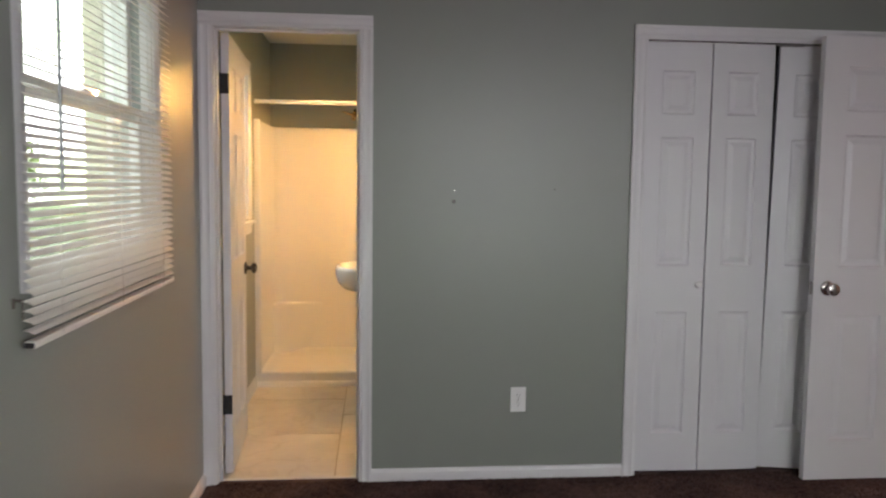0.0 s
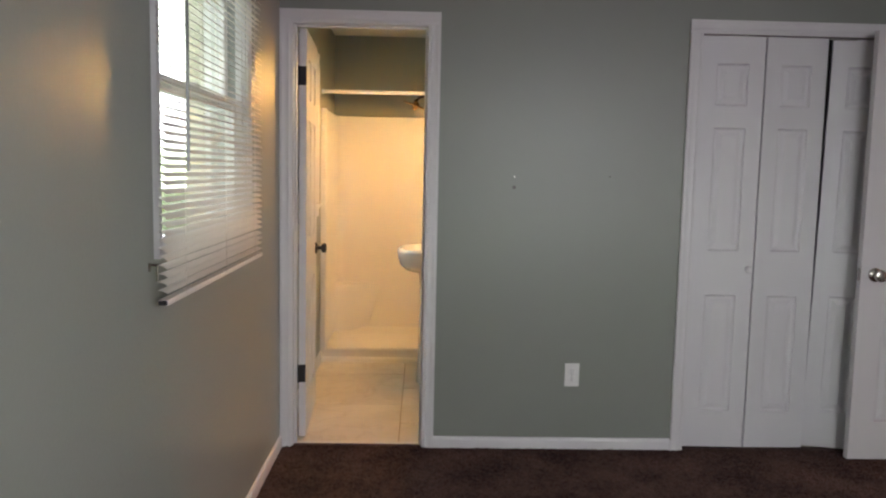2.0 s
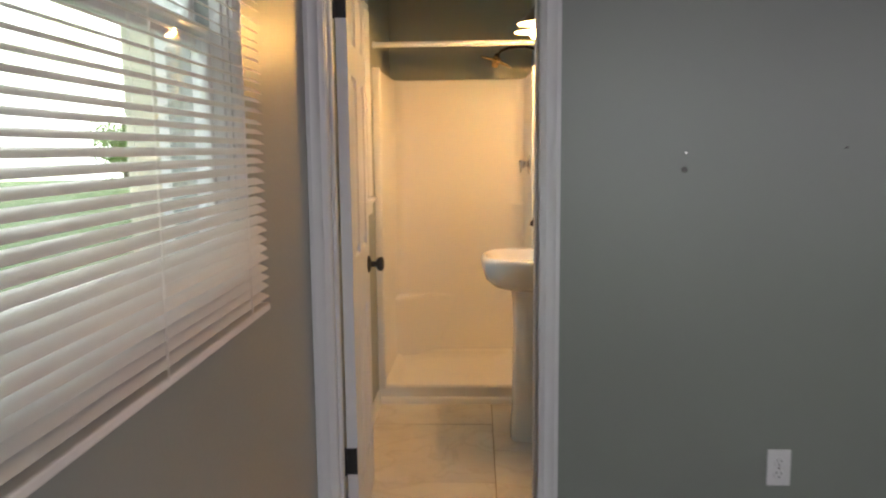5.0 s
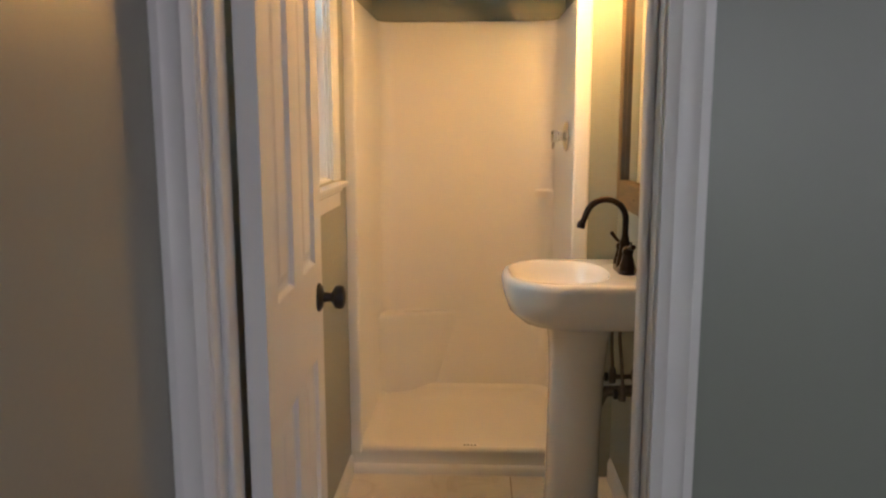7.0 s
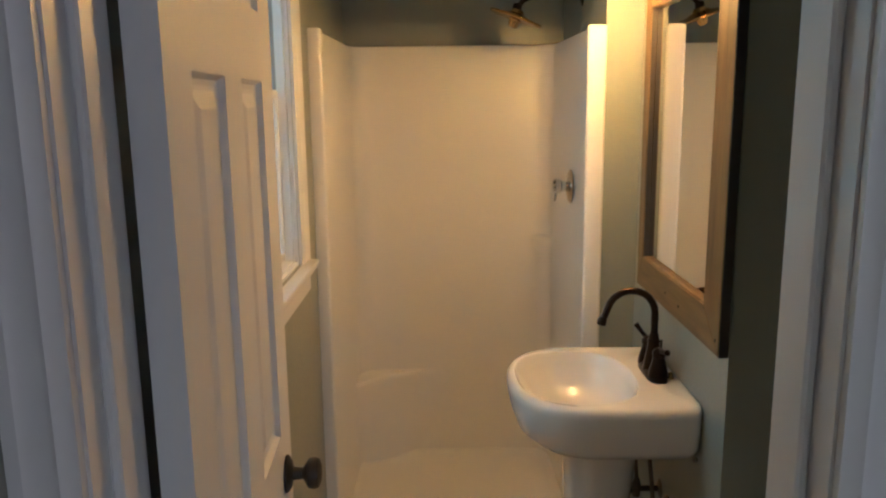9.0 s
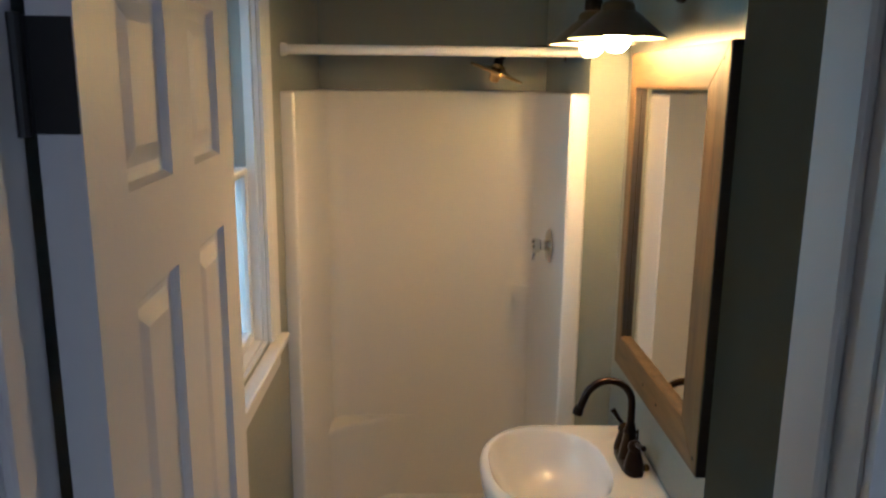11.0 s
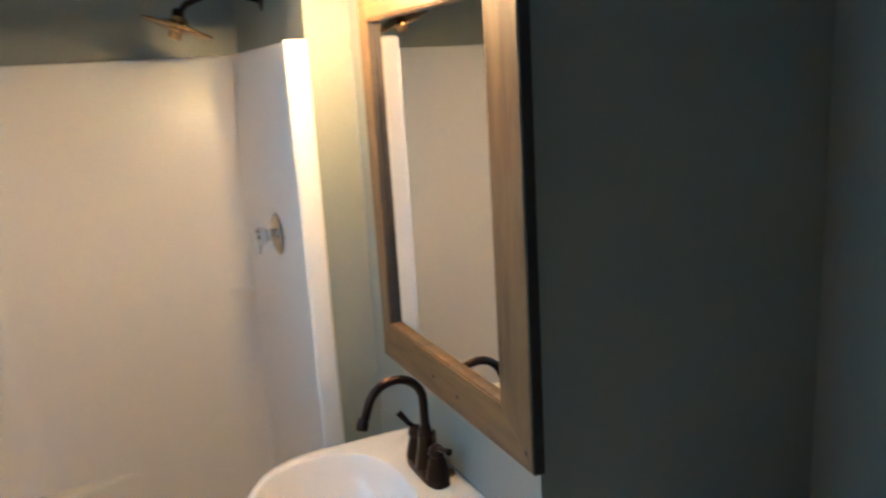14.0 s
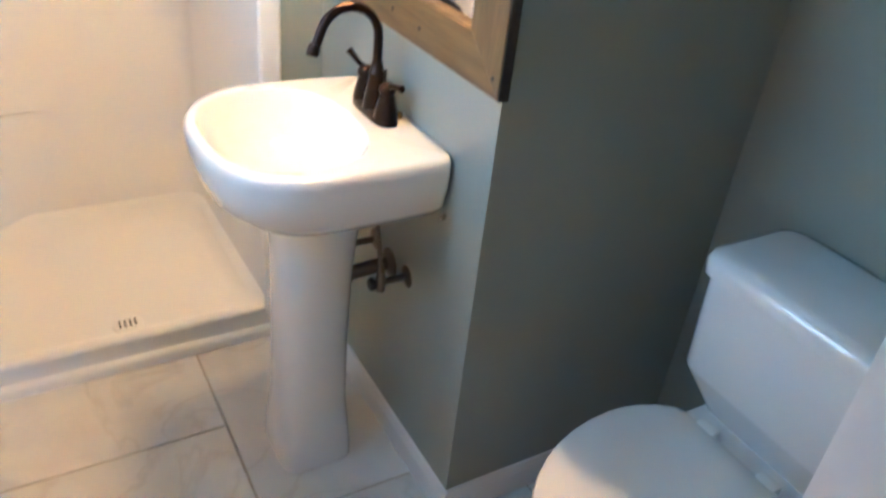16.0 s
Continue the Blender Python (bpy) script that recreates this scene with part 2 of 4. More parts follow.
M_TRACK = surface("grey_window_track", (0.3, 0.33, 0.33), (0.38, 0.4, 0.39), rough=0.5, scale=8, fine=50, bump=0.06)
M_MIRROR = mat("mirror_silver")[0]
M_MIRROR.node_tree.nodes["Principled BSDF"].inputs["Metallic"].default_value = 1.0
M_MIRROR.node_tree.nodes["Principled BSDF"].inputs["Roughness"].default_value = 0.015
M_MIRROR.node_tree.nodes["Principled BSDF"].inputs["Base Color"].default_value = (0.88, 0.89, 0.88, 1)


# ---- builders ----
def box(bm, x0, x1, y0, y1, z0, z1, bevel=0.0, seg=1):
    r = bmesh.ops.create_cube(bm, size=1.0, matrix=Matrix.Translation(((x0 + x1) / 2, (y0 + y1) / 2, (z0 + z1) / 2))
                              @ Matrix.Diagonal((x1 - x0, y1 - y0, z1 - z0, 1)))
    if bevel:
        edges = list({e for v in r["verts"] for e in v.link_edges})
        bmesh.ops.bevel(bm, geom=edges, offset=bevel, segments=seg, affect='EDGES', profile=0.5)
    return bm


def cyl(bm, p0, p1, r0, r1=None, seg=20):
    p0, p1 = Vector(p0), Vector(p1)
    d = p1 - p0
    m = Matrix.Translation((p0 + p1) / 2) @ d.to_track_quat('Z', 'Y').to_matrix().to_4x4()
    bmesh.ops.create_cone(bm, cap_ends=True, segments=seg, radius1=r0, radius2=r0 if r1 is None else r1, depth=d.length, matrix=m)
    return bm


def lathe(bm, profile, center=(0, 0, 0), axis='Z', seg=32):
    """Turn a profile of (radius, height) about an axis through center."""
    turn = {'Z': Matrix.Identity(4), 'X': pose(0, 0, 0, 0, 90, 0), '-X': pose(0, 0, 0, 0, -90, 0), 'Y': pose(0, 0, 0, -90, 0, 0), '-Y': pose(0, 0, 0, 90, 0, 0)}[axis]
    m = Matrix.Translation(center) @ turn
    rings = []
    for r, h in profile:
        if r < 1e-6:
            rings.append([bm.verts.new(m @ Vector((0, 0, h)))])
        else:
            rings.append([bm.verts.new(m @ Vector((r * math.cos(2 * math.pi * i / seg), r * math.sin(2 * math.pi * i / seg), h))) for i in range(seg)])
    for a, b in zip(rings, rings[1:]):
        for i in range(seg):
            j = (i + 1) % seg
            q = [a[i % len(a)], a[j % len(a)], b[j % len(b)], b[i % len(b)]]
            q = [v for k, v in enumerate(q) if v not in q[:k]]
            if len(q) > 2:
                bm.faces.new(q)
    return bm


def tube(bm, pts, radius, seg=14, caps=True):
    """A round tube along points; radius is a number or one for each point."""
    pts = [Vector(p) for p in pts]
    rad = radius if isinstance(radius, (list, tuple)) else [radius] * len(pts)
    rings, up = [], None
    for i, p in enumerate(pts):
        d = (pts[min(i + 1, len(pts) - 1)] - pts[max(i - 1, 0)]).normalized()
        if up is None:
            up = d.orthogonal().normalized()
        up = (up - d * up.dot(d)).normalized()
        side = d.cross(up)
        rings.append([bm.verts.new(p + rad[i] * (math.cos(2 * math.pi * k / seg) * up + math.sin(2 * math.pi * k / seg) * side)) for k in range(seg)])
    for a, b in zip(rings, rings[1:]):
        for k in range(seg):
            bm.faces.new((a[k], a[(k + 1) % seg], b[(k + 1) % seg], b[k]))
    if caps:
        bm.faces.new(rings[0][::-1])
        bm.faces.new(rings[-1])
    return bm


def loft(bm, rings, cap_start=True, cap_end=True):
    """Skin closed rings of equal length, each a list of 3D points."""
    vs = [[bm.verts.new(p) for p in ring] for ring in rings]
    n = len(vs[0])
    for a, b in zip(vs, vs[1:]):
        for k in range(n):
            bm.faces.new((a[k], a[(k + 1) % n], b[(k + 1) % n], b[k]))
    if cap_start:
        bm.faces.new(vs[0][::-1])
    if cap_end:
        bm.faces.new(vs[-1])
    return bm


def mesh_of(name, bm, material, smooth=None):
    bmesh.ops.recalc_face_normals(bm, faces=bm.faces)
    me = bpy.data.meshes.new(name)
    bm.to_mesh(me)
    bm.free()
    me.materials.append(material)
    if smooth:
        for p in me.polygons:
            p.use_smooth = True
        me.set_sharp_from_angle(angle=radians(smooth))
    return me


def part(name, bm, material, parent, label="", smooth=None):
    ob = new(name, mesh_of(name, bm, material, smooth))
    ob.parent = parent
    if label:
        ob["label"] = label
    return ob


def thing(name, label, category, at=(0, 0, 0), group="", turn=0.0):
    ob = new(name)
    ob.empty_display_size = 0.05
    ob.matrix_basis = pose(*at, 0, 0, turn)
    return tagged(ob, label, category, group)


def solid(name, bm, material, label, category, kind="structure", smooth=None, group=""):
    ob = new(name, mesh_of(name, bm, material, smooth))
    return tagged(ob, label, category, group, kind)


def B():
    return bmesh.new()

# ---- plan (metres) ----
WT = 0.115                      # partition thickness
DX0, DX1, DH = 0.062, 0.689, 2.03    # bathroom door opening
CX0, CX1, CH = 1.99, 3.205, 2.035    # closet opening
RX, RY = 3.56, -5.2             # bedroom's far walls
CEIL = 2.405
SX, SY = 0.953, 0.922           # corner of the wall behind the sink
TX = 1.605                       # wall behind the toilet
SHY, SHB = 1.712, 2.495          # shower front and back
BW = -0.03                      # bathroom's outer wall face
XOUT = -0.16                    # outer face of the west wall
W1 = (-1.695, -0.70, 1.12, 2.05)     # bedroom window y0 y1 z0 z1
W2 = (0.80, 1.43, 1.13, 2.02)     # bathroom window

# ---- structure ----
bm = B()
for x0, x1, y0, y1, w in ((-0.16, 0.0, RY, 0.0, W1), (-0.16, BW, 0.0, 2.72, W2)):
    box(bm, x0, x1, y0, w[0], -0.2, CEIL + 0.1)
    box(bm, x0, x1, w[1], y1, -0.2, CEIL + 0.1)
    box(bm, x0, x1, w[0], w[1], -0.2, w[2])
    box(bm, x0, x1, w[0], w[1], w[3], CEIL + 0.1)
solid("wall_west", bm, M_PAINT, "sage grey painted outer wall with two windows", "wall")
bm = B()
box(bm, BW, DX0 - 0.018, 0, WT, -0.02, CEIL)
box(bm, DX1 + 0.018, CX0 - 0.015, 0, WT, -0.02, CEIL)
box(bm, CX1 + 0.015, RX, 0, WT, -0.02, CEIL)
box(bm, DX0 - 0.018, DX1 + 0.018, 0, WT, DH + 0.018, CEIL)
box(bm, CX0 - 0.015, CX1 + 0.015, 0, WT, CH + 0.015, CEIL)
solid("wall_north", bm, M_PAINT, "sage grey painted wall between bedroom and bathroom", "wall")
bm = B()
box(bm, RX, RX + 0.12, RY, -4.5, -0.02, CEIL)
box(bm, RX, RX + 0.12, -3.3, -0.92, -0.02, CEIL)
# unseen opening, assumed for the side fill light
box(bm, RX, RX + 0.12, -4.5, -3.3, -0.02, 0.95)
box(bm, RX, RX + 0.12, -4.5, -3.3, 2.15, CEIL)
box(bm, RX, RX + 0.12, -0.12, 0.9, -0.02, CEIL)
box(bm, RX, RX + 0.12, -0.92, -0.12, 2.05, CEIL)
solid("wall_east", bm, M_PAINT, "sage grey painted bedroom side wall with an added opening for the fill light and the doorway to the hall", "wall")
bm = B()
box(bm, 0, 1.2, RY - 0.12, RY, -0.02, CEIL)
box(bm, 2.8, RX, RY - 0.12, RY, -0.02, CEIL)
box(bm, 1.2, 2.8, RY - 0.12, RY, -0.02, 0.9)
box(bm, 1.2, 2.8, RY - 0.12, RY, 2.15, CEIL)
solid("wall_south", bm, M_PAINT, "sage grey painted bedroom wall with a window opening", "wall")
bm = B()
box(bm, -0.1, RX + 0.1, RY - 0.1, 0.06, -0.06, 0.0)
carpet = solid("floor_carpet", bm, M_CARPET, "dark brown cut-pile bedroom carpet", "carpet")
bm = B()
box(bm, -0.1, 3.6, 0.06, 2.7, -0.08, -0.016)
bath_floor = solid("floor_bathroom", bm, M_GROUT, "grey grout bed of the tiled bathroom floor", "floor")
bm = B()
box(bm, -0.16, RX + 0.12, RY - 0.12, 0.0, CEIL, CEIL + 0.1)
solid("ceiling_bedroom", bm, M_CEIL, "white painted bedroom ceiling", "ceiling")
bm = B()
box(bm, -0.16, RX + 0.12, 0.0, 2.72, CEIL, CEIL + 0.1)
solid("ceiling_bathroom", bm, M_CEIL, "white painted bathroom ceiling", "ceiling")
bm = B()
box(bm, SX, SX + 0.115, SY, SHY, -0.02, CEIL)
solid("wall_sink", bm, M_PAINT, "sage painted bathroom wall behind the sink", "wall")
solid("wall_alcove", box(B(), SX + 0.115, TX + 0.12, SY, SY + 0.115, -0.02, CEIL), M_PAINT, "sage painted wall beside the toilet", "wall")
solid("wall_shower_side", box(B(), 0.843, SX + 0.115, SHY, 2.72, -0.02, CEIL), M_PAINT, "sage painted end wall of the shower", "wall")
solid("wall_shower_back", box(B(), BW, 0.843, SHB + 0.03, 2.72, -0.02, CEIL), M_PAINT, "sage painted wall above and behind the shower", "wall")
bm = B()
box(bm, TX, TX + 0.12, WT, SY, -0.02, CEIL)
solid("wall_toilet", bm, M_PAINT, "sage painted wall behind the toilet", "wall")
bm = B()
box(bm, TX + 0.12, RX, 0.75, 0.85, -0.02, CEIL)
solid("wall_closet", bm, M_PAINT, "closet back wall", "wall")


bm = B()
box(bm, RX + 0.12, 7.6, -1.9, -1.8, -0.02, CEIL)
box(bm, RX + 0.12, 7.6, 0.8, 0.9, -0.02, CEIL)
box(bm, 7.5, 7.6, -1.8, 0.8, -0.02, CEIL)
solid("wall_hall", bm, M_PAINT, "plain hall walls beyond the bedroom door", "wall")
solid("floor_hall", box(B(), RX + 0.1, 7.6, -1.9, 0.9, -0.06, 0.0), M_CARPET, "brown carpet in the hall", "carpet")
solid("ceiling_hall", box(B(), RX + 0.12, 7.6, -1.9, 0.9, CEIL, CEIL + 0.1), M_CEIL, "white hall ceiling", "ceiling")

# ---- trim ----
def strip_v(bm, x_out, x_in, z0, z1, y, s, back=0.018, thin=0.010):
    """Upright casing strip with a colonial step; s is -1 towards the bedroom, +1 towards the bathroom."""
    w = x_in - x_out
    prof = [(0, 0), (0, back), (0.22 * w, back), (0.3 * w, back * 0.82), (0.62 * w, back * 0.72), (0.72 * w, back * 0.85), (0.82 * w, back * 0.62), (w, thin), (w, 0)]
    loft(bm, [[Vector((x_out + a, y + s * b, z)) for a, b in prof] for z in (z0, z1)])


def strip_h(bm, z_out, z_in, x0, x1, y, s, back=0.018, thin=0.010, mitre=0.0):
    w = z_in - z_out
    prof = [(0, 0), (0, back), (0.22 * w, back), (0.3 * w, back * 0.82), (0.62 * w, back * 0.72), (0.72 * w, back * 0.85), (0.82 * w, back * 0.62), (w, thin), (w, 0)]
    loft(bm, [[Vector((x, y + s * b, z_out + a)) for a, b in prof] for x in (x0, x1)])


def door_trim(name, x0, x1, h, w, y, s, label):
    root = tagged(new(name), label, "door casing", kind="structure")
    bm = B()
    strip_v(bm, x0 - w, x0, 0.0 if s < 0 else -0.012, h, y, s)
    part("casing_side", bm, M_TRIM, root, smooth=30)
    bm = B()
    strip_v(bm, x1 + w, x1, 0.0 if s < 0 else -0.012, h, y, s)
    part("casing_side", bm, M_TRIM, root, smooth=30)
    bm = B()
    strip_h(bm, h + w, h, x0 - w, x1 + w, y, s)
    part("casing_head", bm, M_TRIM, root, smooth=30)
    return root


door_trim("trim_bathroom_door", DX0 - 0.003, DX1 + 0.003, DH + 0.003, 0.058, 0.0, -1, "white painted moulded casing round the bathroom doorway")
door_trim("trim_bathroom_inside", DX0 - 0.003, DX1 + 0.003, DH + 0.003, 0.06, WT, 1, "white painted casing on the bathroom side")
door_trim("trim_closet", CX0 - 0.002, CX1 + 0.002, CH - 0.006, 0.062, 0.0, -1, "white painted casing round the closet opening")

jamb = tagged(new("jamb_bathroom_door"), "white painted door jamb with a stop", "door jamb", kind="structure")
part("jamb_side", box(B(), DX0 - 0.018, DX0, 0.001, WT - 0.001, -0.015, DH), M_TRIM, jamb)
part("jamb_side", box(B(), DX1, DX1 + 0.018, 0.001, WT - 0.001, -0.015, DH), M_TRIM, jamb)
part("jamb_head", box(B(), DX0 - 0.018, DX1 + 0.018, 0.001, WT - 0.001, DH, DH + 0.018), M_TRIM, jamb)
part("door_stop", box(B(), DX0, DX0 + 0.011, 0.035, 0.068, -0.01, DH, 0.003), M_TRIM, jamb)
part("door_stop", box(B(), DX1 - 0.011, DX1, 0.035, 0.068, -0.01, DH, 0.003), M_TRIM, jamb)
part("door_stop", box(B(), DX0 + 0.011, DX1 - 0.011, 0.035, 0.068, DH - 0.011, DH, 0.003), M_TRIM, jamb)
part("strike_plate", box(B(), DX1 - 0.0025, DX1 + 0.001, 0.073, 0.1, 0.885, 0.945), M_BLACK, jamb, "black strike plate")
part("threshold", box(B(), DX0, DX1, 0.04, 0.068, -0.014, 0.004, 0.003), M_TRIM, jamb)
cj = tagged(new("jamb_closet"), "white painted closet jamb", "door jamb", kind="structure")
part("jamb_side", box(B(), CX0 - 0.015, CX0, 0.001, WT - 0.001, 0.0, CH), M_TRIM, cj)
part("jamb_side", box(B(), CX1, CX1 + 0.015, 0.001, WT - 0.001, 0.0, CH), M_TRIM, cj)
part("jamb_head", box(B(), CX0 - 0.015, CX1 + 0.015, 0.001, WT - 0.001, CH, CH + 0.015), M_TRIM, cj)
part("door_track", box(B(), CX0, CX1, 0.025, 0.055, CH - 0.016, CH - 0.001), M_NICKEL, cj, "metal bifold track")


def baseboard(name, p0, p1, normal, h=0.058, t=0.012, label="white painted baseboard", z=0.0):
    """Baseboard with an eased top along p0-p1, standing out along normal."""
    p0, p1, n = Vector((*p0, z)), Vector((*p1, z)), Vector((*normal, 0))
    prof = [(0, 0), (t, 0), (t, h * 0.72), (t * 0.75, h * 0.86), (t * 0.45, h * 0.97), (0, h)]
    bm = loft(B(), [[p + n * a + Vector((0, 0, b)) for a, b in prof] for p in (p0, p1)])
    return solid(name, bm, M_TRIM, label, "baseboard")


baseboard("baseboard_north", (DX1 + 0.061, 0), (CX0 - 0.064, 0), (0, -1))
baseboard("baseboard_west", (0, RY), (0, 0), (1, 0))
baseboard("baseboard_east", (RX, RY), (RX, -0.92), (-1, 0))
baseboard("baseboard_south", (0.012, RY), (RX - 0.012, RY), (0, 1))
baseboard("baseboard_bath_west", (BW, WT), (BW, SHY - 0.02), (1, 0), h=0.085, z=-0.012, label="white painted bathroom baseboard")
baseboard("baseboard_sink", (SX, SY - 0.012), (SX, SHY - 0.02), (-1, 0), h=0.085, z=-0.012, label="white painted baseboard behind the sink, stained at the floor")
baseboard("baseboard_alcove", (SX, SY), (TX, SY), (0, -1), h=0.085, z=-0.012, label="white painted baseboard beside the toilet")
baseboard("baseboard_toilet", (TX, WT), (TX, SY - 0.012), (-1, 0), h=0.085, z=-0.012, label="white painted baseboard behind the toilet")

# ---- doors ----
def raised_panel(w, h, t):
    """Raised door panel moulded on both faces; origin at its lower corner, thickness towards +y."""
    bm = B()
    steps = ((0.0, 0.001), (0.006, 0.009), (0.013, 0.0105), (0.019, 0.0105), (0.04, 0.003))
    for side in (0, 1):
        rings = []
        for ins, dep in steps:
            y = dep if side == 0 else t - dep
            rings.append([bm.verts.new((a, y, b)) for a, b in ((ins, ins), (w - ins, ins), (w - ins, h - ins), (ins, h - ins))])
        for a, b in zip(rings, rings[1:]):
            for k in range(4):
                bm.faces.new((a[k], a[(k + 1) % 4], b[(k + 1) % 4], b[k]))
        bm.faces.new(rings[-1])
    return bm


ROWS = ((0.185, 0.775), (0.995, 1.595), (1.7, 1.9))


def panel_door(name, w, t, label, category, cols, at, turn, h=2.02, group=""):
    """Six- or three-panel door; local x along its width from the hinge, y through its thickness, z up."""
    root = thing(name, label, category, at, group, turn)
    k = h / 2.03
    rows = [(a * k, b * k) for a, b in ROWS]
    bm = B()
    xs = [0.0]
    for a, b in cols:
        xs += [a, b]
    xs.append(w)
    for i in range(0, len(xs), 2):
        box(bm, xs[i], xs[i + 1], 0, t, 0, h)
    zs = [0.0] + [v for r in rows for v in r] + [h]
    for a, b in cols:
        for i in range(0, len(zs), 2):
            box(bm, a, b, 0, t, zs[i], zs[i + 1])
    bmesh.ops.remove_doubles(bm, verts=bm.verts, dist=0.0001)
    part("slab", bm, M_DOOR, root)
    for a, b in cols:
        for z0, z1 in rows:
            p = part("panel", raised_panel(b - a, z1 - z0, t), M_DOOR, root)
            p.location = (a, 0, z0)
    return root


def door_knob(parent, x, y, z, s, material, label, name="knob", r=0.028, reach=0.062):
    """Round knob on a rose; s = +1 or -1 along local y."""
    prof = [(0.0, 0), (0.033, 0), (0.033, 0.004), (0.024, 0.010), (0.012, 0.013), (0.010, 0.03), (0.016, 0.034), (r * 0.93, 0.040),
            (r, 0.05), (r * 0.9, 0.058), (r * 0.55, reach), (0.0, reach + 0.001)]
    return part(name, lathe(B(), prof, (x, y, z), 'Y' if s > 0 else '-Y', 28), material, parent, label, smooth=40)


# bathroom door, swung inwards a little past square
bd = panel_door("door_1", 0.605, 0.035, "white six-panel bathroom door standing open against the wall", "door",
                ((0.098, 0.252), (0.352, 0.506)), (0.106, 0.124, 0.006), 93.0)
bd["kind"] = "structure"
door_knob(bd, 0.54, 0.0, 0.905, -1, M_BLACK, "black round door knob")
door_knob(bd, 0.54, 0.035, 0.905, 1, M_BLACK, "black round door knob", reach=0.055)
part("latch_plate", box(B(), 0.6045, 0.607, 0.006, 0.029, 0.875, 0.935), M_BLACK, bd, "black latch plate")
for z in (0.325, 1.797):
    bmh = B()
    box(bmh, -0.0025, 0.0005, 0.001, 0.034, z - 0.045, z + 0.045, 0.0006)
    box(bmh, -0.002, 0.0, 0.034, 0.05, z - 0.045, z + 0.045)
    cyl(bmh, (-0.006, 0.042, z - 0.047), (-0.006, 0.042, z + 0.047), 0.0065, seg=12)
    part("hinge", bmh, M_BLACK, bd, "matt black butt hinge")

# closet bifold: two pairs of three-panel leaves
def bifold_leaf(x, y, turn, w=0.298, knob=None):
    d = panel_door("bifold_door", w, 0.034, "white three-panel bifold closet door leaf, closed", "closet door", ((0.075, w - 0.075),), (x, y, 0.012), turn, h=2.012, group="closet bifold doors")
    if knob:
        prof = [(0, 0), (0.008, 0), (0.007, 0.012), (0.015, 0.018), (0.017, 0.025), (0.012, 0.031), (0, 0.033)]
        part("knob", lathe(B(), prof, (knob, 0, 0.90), '-Y', 24), M_PLATE, d, "small white round knob", smooth=40)
    return d


bifold_leaf(CX0 + 0.006, 0.022, -1.5, w=0.3025, knob=0.272)
bifold_leaf(CX0 + 0.006 + 0.3095, 0.0139, 1.2, w=0.297)
leaf3 = bifold_leaf(2.613, 0.05, -11, w=0.276)
leaf3.matrix_basis = pose(2.614, 0.05, 0.012, 0, 0.75, -11)    # hangs a little out of plumb
bifold_leaf(2.907, -0.007, 4.5, w=0.284)

# bedroom door, open in front of the closet
ed = panel_door("door_2", 0.765, 0.035, "white six-panel bedroom door standing open in front of the closet", "door",
                ((0.115, 0.335), (0.43, 0.65)), (3.518, -0.092, 0.012), 180.5, h=2.03)
ed["kind"] = "structure"
door_knob(ed, 0.698, 0.035, 0.9, 1, M_NICKEL, "satin nickel round door knob", r=0.029)
part("latch_plate", box(B(), 0.7645, 0.767, 0.006, 0.029, 0.87, 0.93), M_NICKEL, ed, "nickel latch plate")
for z in (0.3, 1.05, 1.8):
    part("hinge", cyl(B(), (-0.008, -0.004, z - 0.045), (-0.008, -0.004, z + 0.045), 0.0065, seg=12), M_NICKEL, ed, "nickel hinge")

